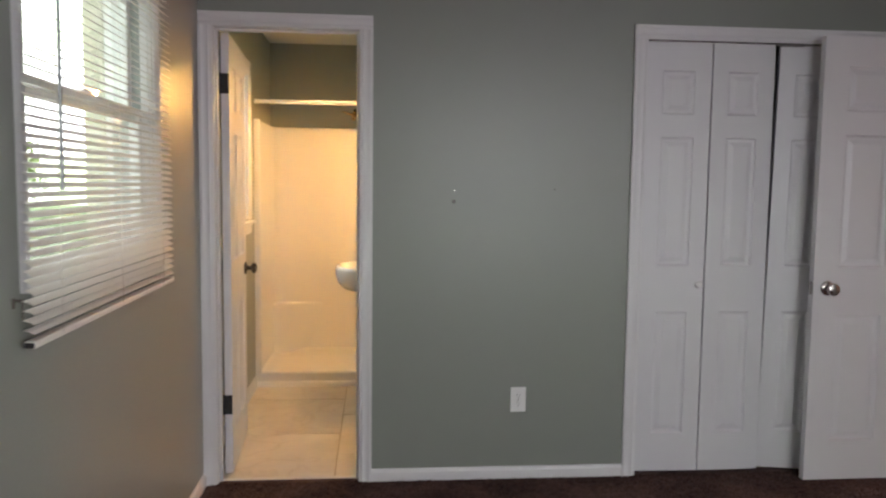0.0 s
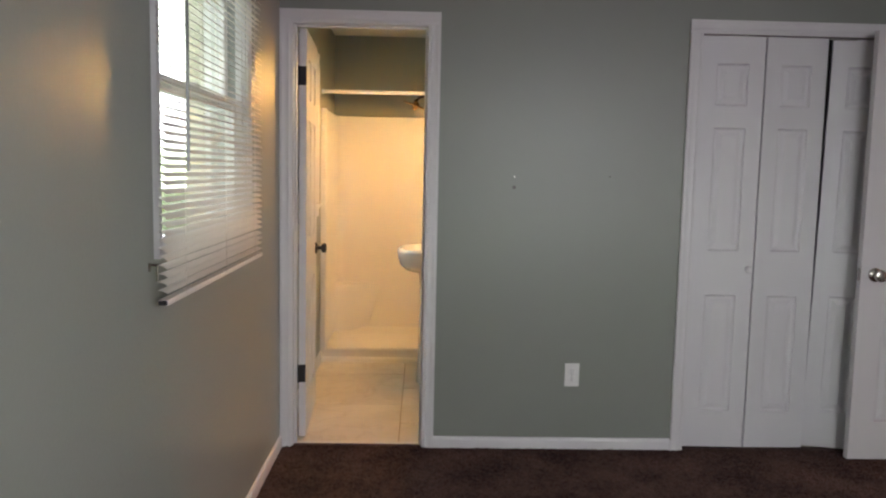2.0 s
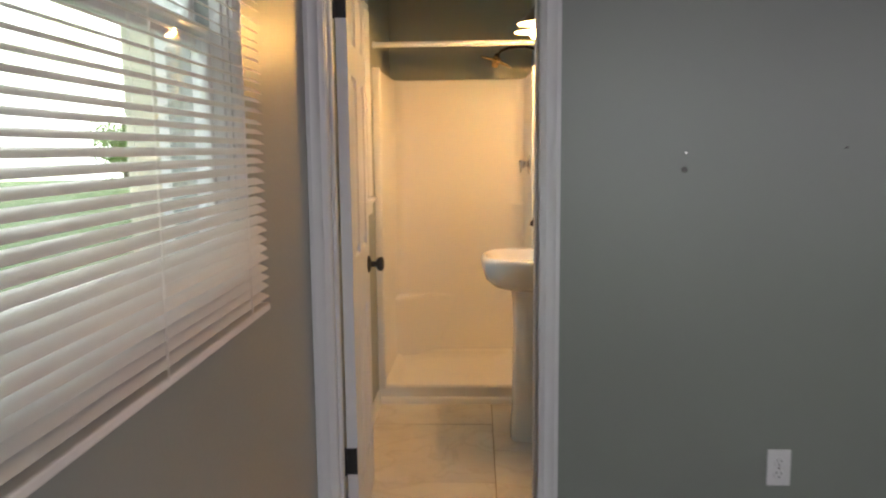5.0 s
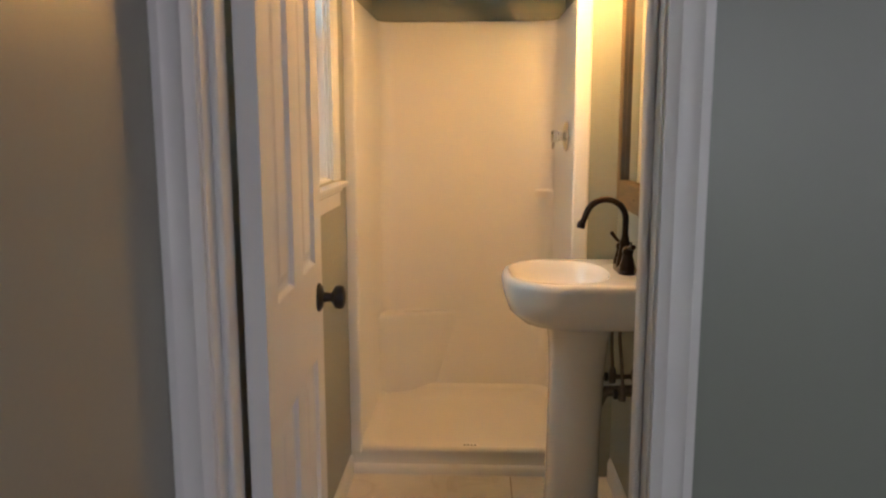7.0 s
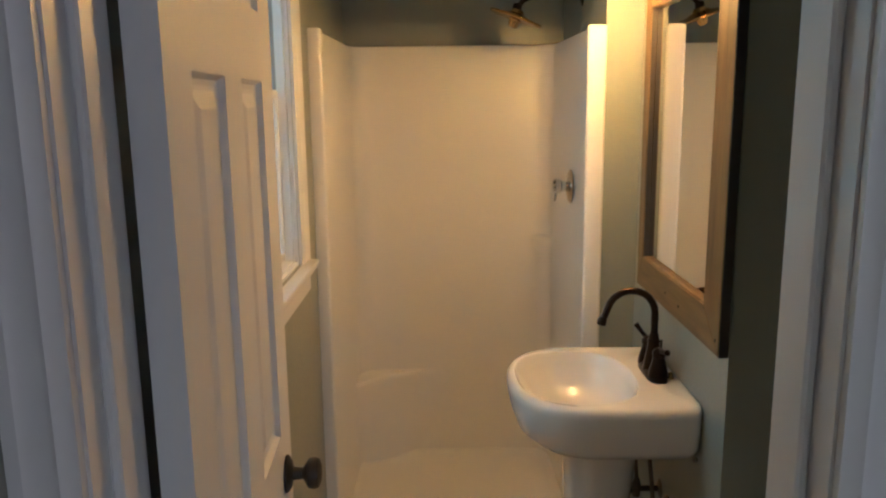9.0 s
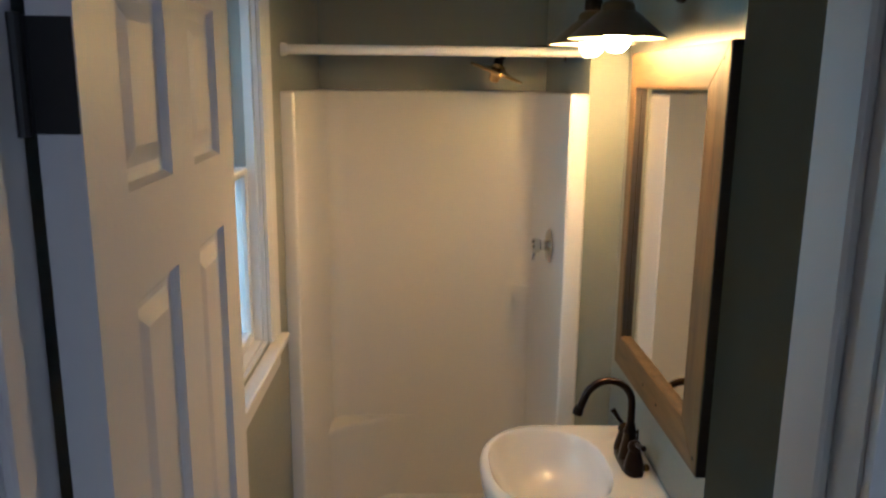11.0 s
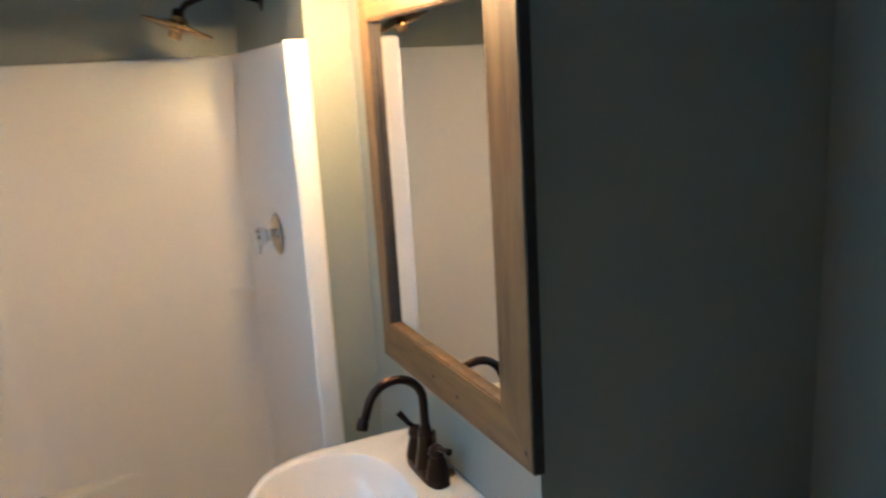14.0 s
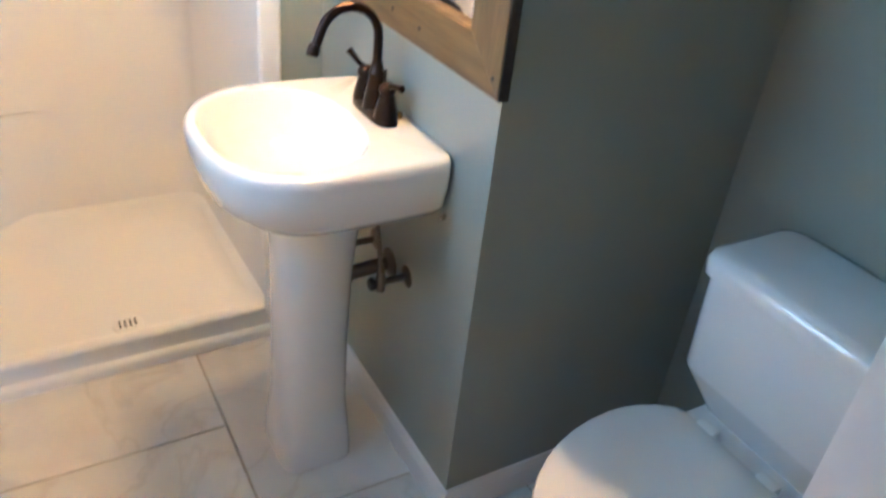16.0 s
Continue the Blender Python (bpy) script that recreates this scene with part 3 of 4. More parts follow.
# ---- windows ----
def sash_window(name, w, x_in, label, trim=0.0, stool=0.0):
    """Double-hung vinyl window in the outer wall: y0 y1 z0 z1; x_in is the room's wall face."""
    y0, y1, z0, z1 = w
    root = tagged(new(name), label, "window", kind="structure")
    zm = (z0 + z1) / 2
    xo = -0.155
    fr = 0.014
    bm = B()
    for a in ((y0, y0 + fr, z0, z1), (y1 - fr, y1, z0, z1), (y0 + fr, y1 - fr, z0, z0 + fr), (y0 + fr, y1 - fr, z1 - fr, z1)):
        box(bm, xo, x_in - 0.012, *a, 0.002)
    part("window_frame", bm, M_VINYL, root)
    # grey tracks between the white parting ribs, and the outer trim
    for ys, ye in ((y0 + fr, y0 + fr + 0.002), (y1 - fr - 0.002, y1 - fr)):
        for xa, xb, za, zb in ((x_in - 0.064, x_in - 0.036, zm + 0.02, z1 - fr), (x_in - 0.132, x_in - 0.08, z0 + fr, zm - 0.02)):
            part("track", box(B(), xa, xb, ys, ye, za, zb), M_TRACK, root, "grey sash track")
    for a in ((y0 - 0.07, y0 + 0.004, z0 - 0.05, z1 + 0.07), (y1 - 0.004, y1 + 0.07, z0 - 0.05, z1 + 0.07), (y0 + 0.004, y1 - 0.004, z1 - 0.004, z1 + 0.07), (y0 + 0.004, y1 - 0.004, z0 - 0.05, z0 - 0.002)):
        part("outer_casing", box(B(), XOUT - 0.07, XOUT - 0.001, *a, 0.004), M_CREAM, root, "cream outer window trim")
    for nm, xa, xb, za, zb in (("lower_sash", x_in - 0.062, x_in - 0.034, z0 + fr, zm + 0.018), ("upper_sash", x_in - 0.096, x_in - 0.068, zm - 0.018, z1 - fr)):
        st = 0.02
        bm = B()
        ya, yb = y0 + fr, y1 - fr
        for a in ((ya, ya + st, za, zb), (yb - st, yb, za, zb), (ya + st, yb - st, za, za + st + 0.006), (ya + st, yb - st, zb - st, zb)):
            box(bm, xa, xb, *a, 0.003)
        s = part(nm, bm, M_VINYL, root)
        p = part("pane", box(B(), (xa + xb) / 2 - 0.002, (xa + xb) / 2 + 0.002, ya + st - 0.004, yb - st + 0.004, za + st, zb - st + 0.004), M_GLASS, s)
        p.visible_shadow = False
    part("sash_lock", box(B(), x_in - 0.06, x_in - 0.036, (y0 + y1) / 2 - 0.025, (y0 + y1) / 2 + 0.025, zm + 0.018, zm + 0.03, 0.003), M_VINYL, root)
    ret = B()
    for a in ((y0 - 0.001, y0 + 0.008, z0, z1), (y1 - 0.008, y1 + 0.001, z0, z1), (y0 + 0.008, y1 - 0.008, z1 - 0.008, z1 + 0.001), (y0 + 0.008, y1 - 0.008, z0 - 0.001, z0 + 0.008)):
        box(ret, x_in - 0.011, x_in - 0.001, *a)
    part("jamb_return", ret, M_TRIM, root)
    if trim:
        prof = ((0, 0), (0, 0.016), (0.2, 0.016), (0.3, 0.013), (0.62, 0.012), (0.72, 0.0145), (0.82, 0.011), (1, 0.008), (1, 0))
        for yo, yi in ((y0 - trim, y0), (y1 + trim, y1)):
            bm = loft(B(), [[Vector((x_in + b, yo + (yi - yo) * a, z)) for a, b in prof] for z in (z0, z1)])
            part("casing", bm, M_TRIM, root, smooth=30)
        bm = loft(B(), [[Vector((x_in + b, y, z1 + trim - trim * a)) for a, b in prof] for y in (y0 - trim, y1 + trim)])
        part("casing", bm, M_TRIM, root, smooth=30)
    if stool:
        part("window_sill", box(B(), x_in - 0.05, x_in + stool, y0 - trim - 0.035, y1 + trim + 0.035, z0 - 0.026, z0 - 0.008, 0.005, 2), M_TRIM, root)
        part("apron", box(B(), x_in, x_in + 0.014, y0 - trim, y1 + trim, z0 - 0.09, z0 - 0.026, 0.004), M_TRIM, root)
        part("apron_bead", box(B(), x_in, x_in + 0.022, y0 - trim, y1 + trim, z0 - 0.04, z0 - 0.026, 0.004), M_TRIM, root)
    return root


sash_window("window_1", W1, 0.0, "white vinyl double-hung bedroom window behind blinds", trim=0.032)
sash_window("window_2", W2, BW, "white vinyl double-hung bathroom window with moulded casing", trim=0.085, stool=0.036)

# ---- blinds ----
BY0, BY1, BX = -1.79, -0.672, 0.043
blind = thing("venetian_blind", "white vinyl mini blind, half-open slats, lowered over the bedroom window", "blind", (BX, BY0, 1.012))


def slat_mesh(length, tilt, width=0.025):
    bm = B()
    n, pts = 4, []
    for i in range(n + 1):
        u = (i / n - 0.5) * width
        c = 0.0022 * (1 - (2 * i / n - 1) ** 2)
        a = radians(tilt)
        pts.append((u * math.cos(a) - c * math.sin(a), u * math.sin(a) + c * math.cos(a)))
    rows = [[bm.verts.new((px, y, pz)) for px, pz in pts] for y in (0, length)]
    low = [[bm.verts.new((px, y, pz - 0.0006)) for px, pz in pts] for y in (0, length)]
    for r in (rows, low):
        for k in range(n):
            bm.faces.new((r[0][k], r[0][k + 1], r[1][k + 1], r[1][k]))
    for k in (0, n):
        bm.faces.new((rows[0][k], rows[1][k], low[1][k], low[0][k]))
    return mesh_of("slat", bm, M_BLIND, 40)


slat_open = slat_mesh(BY1 - BY0, -28)
slat_shut = slat_mesh(BY1 - BY0, -20)
rng = random.Random(4)
z = 0.035
while z < 1.07:
    s = new("slat", slat_shut if z < 0.1 else slat_open)
    s.parent = blind
    s.location = (rng.uniform(-0.001, 0.001), rng.uniform(-0.002, 0.002), z)
    s.rotation_euler = (radians(rng.uniform(-0.12, 0.12)), radians(rng.uniform(-2.5, 2.5)), 0)
    z += 0.0205
part("bottom_rail", box(B(), -0.013, 0.013, 0, BY1 - BY0, 0, 0.016, 0.004, 2), M_BLIND, blind)
part("end_cap", box(B(), -0.011, 0.011, -0.004, 0, 0.002, 0.014, 0.002), M_BLACK, blind, "dark open end of the bottom rail")
part("head_rail", box(B(), -0.02, 0.02, 0, BY1 - BY0, 1.09, 1.128, 0.003), M_BLIND, blind)
for y in (0.14, (BY1 - BY0) / 2, BY1 - BY0 - 0.14):
    bm = B()
    for x in (-0.0145, 0.0145):
        cyl(bm, (x, y, 0.01), (x, y, 1.1), 0.0009, seg=6)
    part("ladder_cord", bm, M_BLIND, blind)
part("wand", tube(B(), [(0.026, 0.125, 1.09), (0.028, 0.127, 0.9), (0.027, 0.126, 0.33)], [0.0035, 0.0042, 0.0048], 8), surface("clear_wand", (0.16, 0.18, 0.17), (0.2, 0.22, 0.2), rough=0.2), blind, "grey tilt wand")
bracket = thing("hold_down_bracket", "small grey metal blind bracket screwed to the wall", "bracket", (0.0, -1.764, 1.105))
bm = B()
box(bm, 0, 0.003, -0.004, 0.008, -0.012, 0.01, 0.001)
box(bm, 0.003, 0.024, -0.002, 0.005, 0.002, 0.008, 0.002)
part("plate", bm, M_PVC, bracket)
part("pin", cyl(B(), (0.02, 0.001, -0.036), (0.02, 0.001, 0.004), 0.0025, seg=10), M_NICKEL, bracket, "metal pin")

# ---- outlet, nails, wall marks ----
outlet = thing("wall_outlet", "white duplex electrical outlet on the sage wall", "outlet", (1.425, 0.0, 0.375))
part("cover_plate", box(B(), -0.036, 0.036, -0.006, 0, -0.058, 0.058, 0.003, 2), M_PLATE, outlet)
for zc in (-0.0195, 0.0195):
    bm = B()
    lathe(bm, [(0.0, 0.0), (0.0165, 0.0), (0.0165, 0.002), (0.015, 0.003), (0, 0.003)], (0, -0.0055, zc), '-Y', 24)
    r = part("receptacle", bm, M_PLATE, outlet)
    bm = B()
    for xs, hh in ((-0.0063, 0.0075), (0.0063, 0.0062)):
        box(bm, xs - 0.001, xs + 0.001, -0.0095, -0.0083, zc + 0.001, zc + 0.001 + hh)
    cyl(bm, (0, -0.0083, zc - 0.008), (0, -0.0095, zc - 0.008), 0.0024, seg=10)
    part("slots", bm, M_BLACK, r, "dark socket slots")
part("screw", cyl(B(), (0, -0.0055, 0), (0, -0.0072, 0), 0.003, seg=12), M_NICKEL, outlet)


def nail(x, z, label, r, metal):
    n = thing("nail", label, "nail", (x, 0, z), "nails in the wall")
    bm = B()
    cyl(bm, (0, 0.004, 0), (0, -0.014, 0.002), 0.0014, seg=8)
    cyl(bm, (0, -0.014, 0.002), (0, -0.0155, 0.002), r, seg=12)
    part("shank", bm, M_BLACK, n)
    part("nail_head", cyl(B(), (0, -0.0155, 0.002), (0, -0.0168, 0.002), r, seg=12), metal, n, "small nail head")


nail(1.113, 1.335, "small bright nail in the sage wall", 0.003, M_NICKEL)
nail(1.571, 1.345, "tiny dull nail in the sage wall", 0.004, M_PLASTER)
patch = thing("wall_hole", "small round dent with torn paint in the wall", "wall mark", (1.114, 0, 1.287))
part("dent", lathe(B(), [(0.0, 0.0005), (0.004, 0.0005), (0.007, 0.002), (0.009, 0.0005), (0.0092, 0)], (0, 0.0, 0), '-Y', 16), M_PLASTER, patch)

# ---- shower ----
shower = thing("shower_stall", "glossy white one-piece acrylic shower stall", "shower", (0, 0, 0))


def rrect(x0, x1, y0, y1, r, z, n=6):
    """Rounded rectangle ring in plan."""
    pts = []
    for k, (cx, cy, a0) in enumerate(((x1 - r, y1 - r, 0), (x0 + r, y1 - r, 90), (x0 + r, y0 + r, 180), (x1 - r, y0 + r, 270))):
        for i in range(n + 1):
            a = radians(a0 + 90 * i / n)
            rr = r
            pts.append(Vector((cx + rr * math.cos(a), cy + rr * math.sin(a), z)))
    return pts


SL, SR, ST = 0.004, 0.797, 1.776
# surround: a U of left, back and right walls with rounded inner corners
def u_path(ins, front, n=7, r=0.07):
    pts = [(SL - 0.012 + ins, front)]
    x0, x1, yb = SL + ins, SR - ins, SHB - 0.005 - ins
    for i in range(n + 1):
        a = radians(180 - 90 * i / n)
        pts.append((x0 + r + r * math.cos(a), yb - r + r * math.sin(a)))
    for i in range(n + 1):
        a = radians(90 - 90 * i / n)
        pts.append((x1 - r + r * math.cos(a), yb - r + r * math.sin(a)))
    pts.append((SR + 0.014 - ins, front))
    return pts


bm = B()
levels = [(0.06, 0.012), (0.1, 0.004), (0.42, 0.0), (0.45, 0.0), (1.0, 0.0), (ST - 0.012, 0.0), (ST - 0.003, -0.003), (ST, -0.012)]
grid = [[bm.verts.new((px, py, z)) for px, py in u_path(ins, SHY + 0.008)] for z, ins in levels]
for a, b in zip(grid, grid[1:]):
    for k in range(len(a) - 1):
        bm.faces.new((a[k], a[k + 1], b[k + 1], b[k]))
part("surround", bm, M_ACRYL, shower, smooth=50)
part("top_ledge", loft(B(), [[Vector((px, py, z)) for px, py in u_path(-0.02, SHY + 0.01)] + [Vector((px, py, z)) for px, py in u_path(-0.034, SHY + 0.01, r=0.03)][::-1] for z in (ST - 0.02, ST)]), M_ACRYL, shower)
for xa, xb in ((BW - 0.004, SL + 0.006), (SR - 0.008, 0.846)):
    bm = box(B(), xa, xb, SHY - 0.008, SHY + 0.022, 0.07, ST, 0.009, 4)
    part("front_flange", bm, M_ACRYL, shower, smooth=40)
# tray with threshold
bm = B()
rings = [rrect(BW - 0.004, 0.845, SHY - 0.008, SHB, 0.01, -0.012), rrect(BW - 0.004, 0.845, SHY - 0.008, SHB, 0.01, 0.012),
         rrect(BW - 0.003, 0.844, SHY - 0.003, SHB, 0.01, 0.019), rrect(BW - 0.003, 0.844, SHY + 0.009, SHB, 0.01, 0.025), rrect(BW - 0.003, 0.844, SHY + 0.011, SHB, 0.01, 0.068),
         rrect(BW, 0.841, SHY + 0.007, SHB, 0.012, 0.074), rrect(BW, 0.841, SHY + 0.01, SHB, 0.012, 0.086), rrect(BW + 0.008, 0.835, SHY + 0.017, SHB - 0.004, 0.014, 0.091),
         rrect(SL + 0.012, SR - 0.012, SHY + 0.036, SHB - 0.014, 0.07, 0.089), rrect(SL + 0.03, SR - 0.03, SHY + 0.056, SHB - 0.032, 0.11, 0.07),
         rrect(SL + 0.05, SR - 0.05, SHY + 0.078, SHB - 0.055, 0.15, 0.05), rrect(SL + 0.075, SR - 0.075, SHY + 0.1, SHB - 0.09, 0.17, 0.043), rrect(SL + 0.2, SR - 0.2, SHY + 0.11, SHB - 0.28, 0.1, 0.04)]
loft(bm, rings)
part("tray", bm, M_ACRYL, shower, smooth=45)
# moulded corner seat and small shelf
def corner_mould(x, sign, a, b, levels, n=16):
    """Ledge moulded into a back corner, its front curving tangent into both walls."""
    rings = []
    for k, z in levels:
        r = [Vector((x - sign * 0.002, SHB - 0.003, z))]
        for i in range(n + 1):
            t = math.pi / 2 * i / n
            r.append(Vector((x + sign * k * a * math.cos(t) ** 3, SHB - 0.004 - k * b * math.sin(t) ** 3, z)))
        rings.append(r)
    return loft(B(), rings)


bm = corner_mould(SL, 1, 0.38, 0.2, ((0.75, 0.05), (0.85, 0.2), (0.95, 0.36), (1.0, 0.43), (0.985, 0.44), (0.93, 0.447)))
part("corner_shelf", bm, M_ACRYL, shower, "moulded corner shelf", smooth=40)
bm = corner_mould(SR, -1, 0.19, 0.13, ((0.02, 0.5), (0.1, 0.72), (0.22, 0.86), (0.36, 0.95), (0.48, 1.0), (0.5, 1.012), (0.48, 1.02), (0.42, 1.025)))
part("soap_shelf", bm, M_ACRYL, shower, "small moulded soap shelf", smooth=40)
drain = thing("shower_drain", "round chrome shower drain with slots in the tray", "drain", (0.423, 1.845, 0.0425))
part("grate", lathe(B(), [(0, 0.003), (0.036, 0.003), (0.042, 0.001), (0.043, -0.003)], seg=28), M_PLATE, drain, smooth=30)
for i in range(4):
    part("slot", box(B(), -0.024 + i * 0.014, -0.019 + i * 0.014, -0.018, 0.018, 0.002, 0.0042), M_BLACK, drain, "dark slot")
valve = thing("shower_valve", "chrome round shower valve trim with a lever handle", "shower valve", (0.8, 2.04, 1.268))
part("escutcheon", lathe(B(), [(0, 0.012), (0.026, 0.011), (0.05, 0.006), (0.059, 0.0), (0.059, -0.002)], axis='-X', seg=36), M_NICKEL, valve, smooth=40)
part("handle", lathe(B(), [(0.016, 0.008), (0.018, 0.03), (0.024, 0.034), (0.026, 0.052), (0.02, 0.06), (0, 0.061)], axis='-X', seg=24), M_CHROME, valve, smooth=40)
part("lever", tube(B(), [(-0.045, 0, 0), (-0.05, 0.0, -0.02), (-0.052, 0.002, -0.05)], [0.007, 0.006, 0.005], 10), M_CHROME, valve, smooth=40)
shead = thing("overhead_shower", "aged brass round rain shower head on a bent arm", "shower head", (0.843, 2.12, 1.905))
part("arm", tube(B(), [(0, 0, 0), (-0.07, 0, 0.016), (-0.15, 0, 0.012), (-0.2, 0, -0.008), (-0.218, 0, -0.028)], 0.009, 12), M_BRONZE, shead, smooth=40)
part("arm_flange", lathe(B(), [(0, 0.008), (0.012, 0.008), (0.03, 0.002), (0.031, 0)], axis='-X'), M_BRONZE, shead, smooth=40)
hd = part("head", lathe(B(), [(0, -0.012), (0.02, -0.012), (0.024, -0.007), (0.088, -0.006), (0.093, -0.002), (0.092, 0.003), (0.05, 0.007), (0.026, 0.016), (0.018, 0.028), (0.0, 0.03)], seg=40), M_BRASS, shead, "aged brass round head with a raised hub", smooth=35)
hd.matrix_basis = pose(-0.228, 0, -0.066, 8, 19, 15)
hb = part("hub", lathe(B(), [(0, -0.034), (0.012, -0.033), (0.017, -0.026), (0.019, -0.012), (0.02, -0.01)], seg=24), M_BRASS, hd, "bright brass hub", smooth=35)
part("ball_joint", lathe(B(), [(0, 0.02), (0.012, 0.016), (0.017, 0.004), (0.014, -0.012), (0.02, -0.02), (0, -0.022)], (-0.222, 0, -0.034)), M_BRONZE, shead, smooth=40)
rod = thing("shower_rod", "straight white shower curtain rod between the walls", "curtain rod", (0, SHY + 0.035, 1.892))
part("bar", cyl(B(), (BW + 0.002, 0, 0), (0.842, 0, 0), 0.0135, seg=20), M_PLATE, rod, smooth=40)
for xa, ax in ((BW, 'X'), (0.843, '-X')):
    part("end_cup", lathe(B(), [(0, 0.0), (0.018, 0.0), (0.018, 0.012), (0.0165, 0.016), (0.0135, 0.017)], (xa, 0, 0), ax, 24), M_PLATE, rod, smooth=40)

# ---- sink ----
sink = thing("pedestal_sink", "white ceramic pedestal sink against the wall", "sink", (SX, 1.275, -0.008))


def basin_ring(sx, sy, z, cx=-0.215, back=0.001, p=2.5, r=0.02):
    """Ring of the basin in plan: superellipse at the front, straight sides and a squared back at the wall."""
    pts = []
    for i in range(29):
        a = math.pi / 2 + math.pi * i / 28
        c, s = math.cos(a), math.sin(a)
        pts.append(Vector((cx - sx * abs(c) ** (2 / p), sy * math.copysign(abs(s) ** (2 / p), s), z)))
    for sgn in (-1, 1):
        arc = [Vector((-back - r + r * math.cos(radians(t)), sgn * (sy * 0.985 - r + r * math.sin(radians(t))), z)) for t in (90, 60, 30, 0)]
        mid = [Vector((cx * 0.5 - back, sgn * sy, z))]
        pts += mid + arc if sgn < 0 else arc[::-1] + mid
    return pts


bm = B()
rings = [basin_ring(0.10, 0.10, 0.715, cx=-0.2), basin_ring(0.14, 0.15, 0.72, cx=-0.19), basin_ring(0.175, 0.2, 0.735, cx=-0.205), basin_ring(0.2, 0.228, 0.765, cx=-0.212),
         basin_ring(0.2125, 0.238, 0.81, cx=-0.2135), basin_ring(0.217, 0.241, 0.848, cx=-0.2145), basin_ring(0.214, 0.239, 0.862, cx=-0.2145), basin_ring(0.206, 0.232, 0.870, cx=-0.2145), basin_ring(0.195, 0.222, 0.872, cx=-0.2145)]


def bowl_ring(sx, sy, z, cx=-0.262, p=2.4):
    """Ring of the bowl, in step with basin_ring."""
    pts = []
    angles = [math.pi / 2 + math.pi * i / 28 for i in range(29)] + [1.5 * math.pi + math.pi * (i + 1) / 11 for i in range(10)]
    for a in angles:
        c, s = math.cos(a), math.sin(a)
        ex = 2.0 / p if c < 0 else 0.7
        pts.append(Vector((cx + sx * math.copysign(abs(c) ** ex, c) * (1.0 if c < 0 else 1.06), sy * math.copysign(abs(s) ** (2 / p), s), z)))
    return pts


rings += [bowl_ring(0.148, 0.195, 0.871), bowl_ring(0.1455, 0.192, 0.867), bowl_ring(0.136, 0.18, 0.838, cx=-0.257), bowl_ring(0.116, 0.152, 0.79, cx=-0.246), bowl_ring(0.078, 0.104, 0.758, cx=-0.25), bowl_ring(0.03, 0.035, 0.748, cx=-0.255)]
loft(bm, rings)
part("basin", bm, M_CERAM, sink, smooth=50)
part("drain_ring", lathe(B(), [(0, 0.004), (0.014, 0.004), (0.022, 0.002), (0.023, -0.002)], (-0.255, 0, 0.748)), M_CHROME, sink, "nickel drain ring", smooth=40)


def ped_ring(sx, sy, z, cx, n=28, p=2.5):
    return [Vector((cx + sx * math.copysign(abs(math.cos(a)) ** (2 / p), math.cos(a)), sy * math.copysign(abs(math.sin(a)) ** (2 / p), math.sin(a)), z)) for a in (2 * math.pi * i / n for i in range(n))]


bm = loft(B(), [ped_ring(0.089, 0.101, -0.004, -0.204, p=5), ped_ring(0.089, 0.101, 0.03, -0.204, p=5), ped_ring(0.087, 0.098, 0.08, -0.204, p=4.2), ped_ring(0.083, 0.091, 0.17, -0.202, p=3), ped_ring(0.083, 0.092, 0.35, -0.2),
                ped_ring(0.085, 0.095, 0.55, -0.195), ped_ring(0.092, 0.105, 0.66, -0.192), ped_ring(0.105, 0.12, 0.725, -0.19)])
part("pedestal", bm, M_CERAM, sink, smooth=50)
for y in (-0.19, 0.19):
    part("wall_bolt", lathe(B(), [(0, 0.006), (0.006, 0.005), (0.007, 0.0)], (-0.02, y * 1.27, 0.755), '-Y' if y < 0 else 'Y', 12), M_NICKEL, sink, "small rusty bolt head")

# ---- faucet ----
fc = thing("faucet", "oil-rubbed bronze two-handle faucet with a gooseneck spout", "faucet", (SX - 0.055, 1.284, 0.864))
bm = loft(B(), [[Vector((0.026 * s * math.copysign(abs(math.cos(a)) ** 0.7, math.cos(a)), 0.08 * s * math.copysign(abs(math.sin(a)) ** 0.55, math.sin(a)), z)) for a in (2 * math.pi * i / 28 for i in range(28))] for s, z in ((1, -0.002), (1, 0.006), (0.94, 0.012), (0.86, 0.016))])
part("base_plate", bm, M_BRONZE, fc, smooth=40)
part("spout_body", lathe(B(), [(0.026, 0.012), (0.024, 0.03), (0.019, 0.055), (0.0155, 0.08), (0.0175, 0.086), (0.0135, 0.093), (0.011, 0.108)], seg=24), M_BRONZE, fc, smooth=40)
arc = [(0, 0, 0.08), (0, 0, 0.16)] + [(-0.061 + 0.061 * math.cos(radians(a)), 0, 0.16 + 0.06 * math.sin(radians(a))) for a in range(15, 166, 15)] + [(-0.127, 0, 0.156), (-0.133, 0, 0.145)]
part("spout", tube(B(), arc, 0.0095, 16), M_BRONZE, fc, smooth=40)
part("spout_tip", tube(B(), [(-0.131, 0, 0.153), (-0.134, 0, 0.142), (-0.136, 0, 0.132)], [0.0105, 0.013, 0.0125], 16), M_BRONZE, fc, smooth=40)
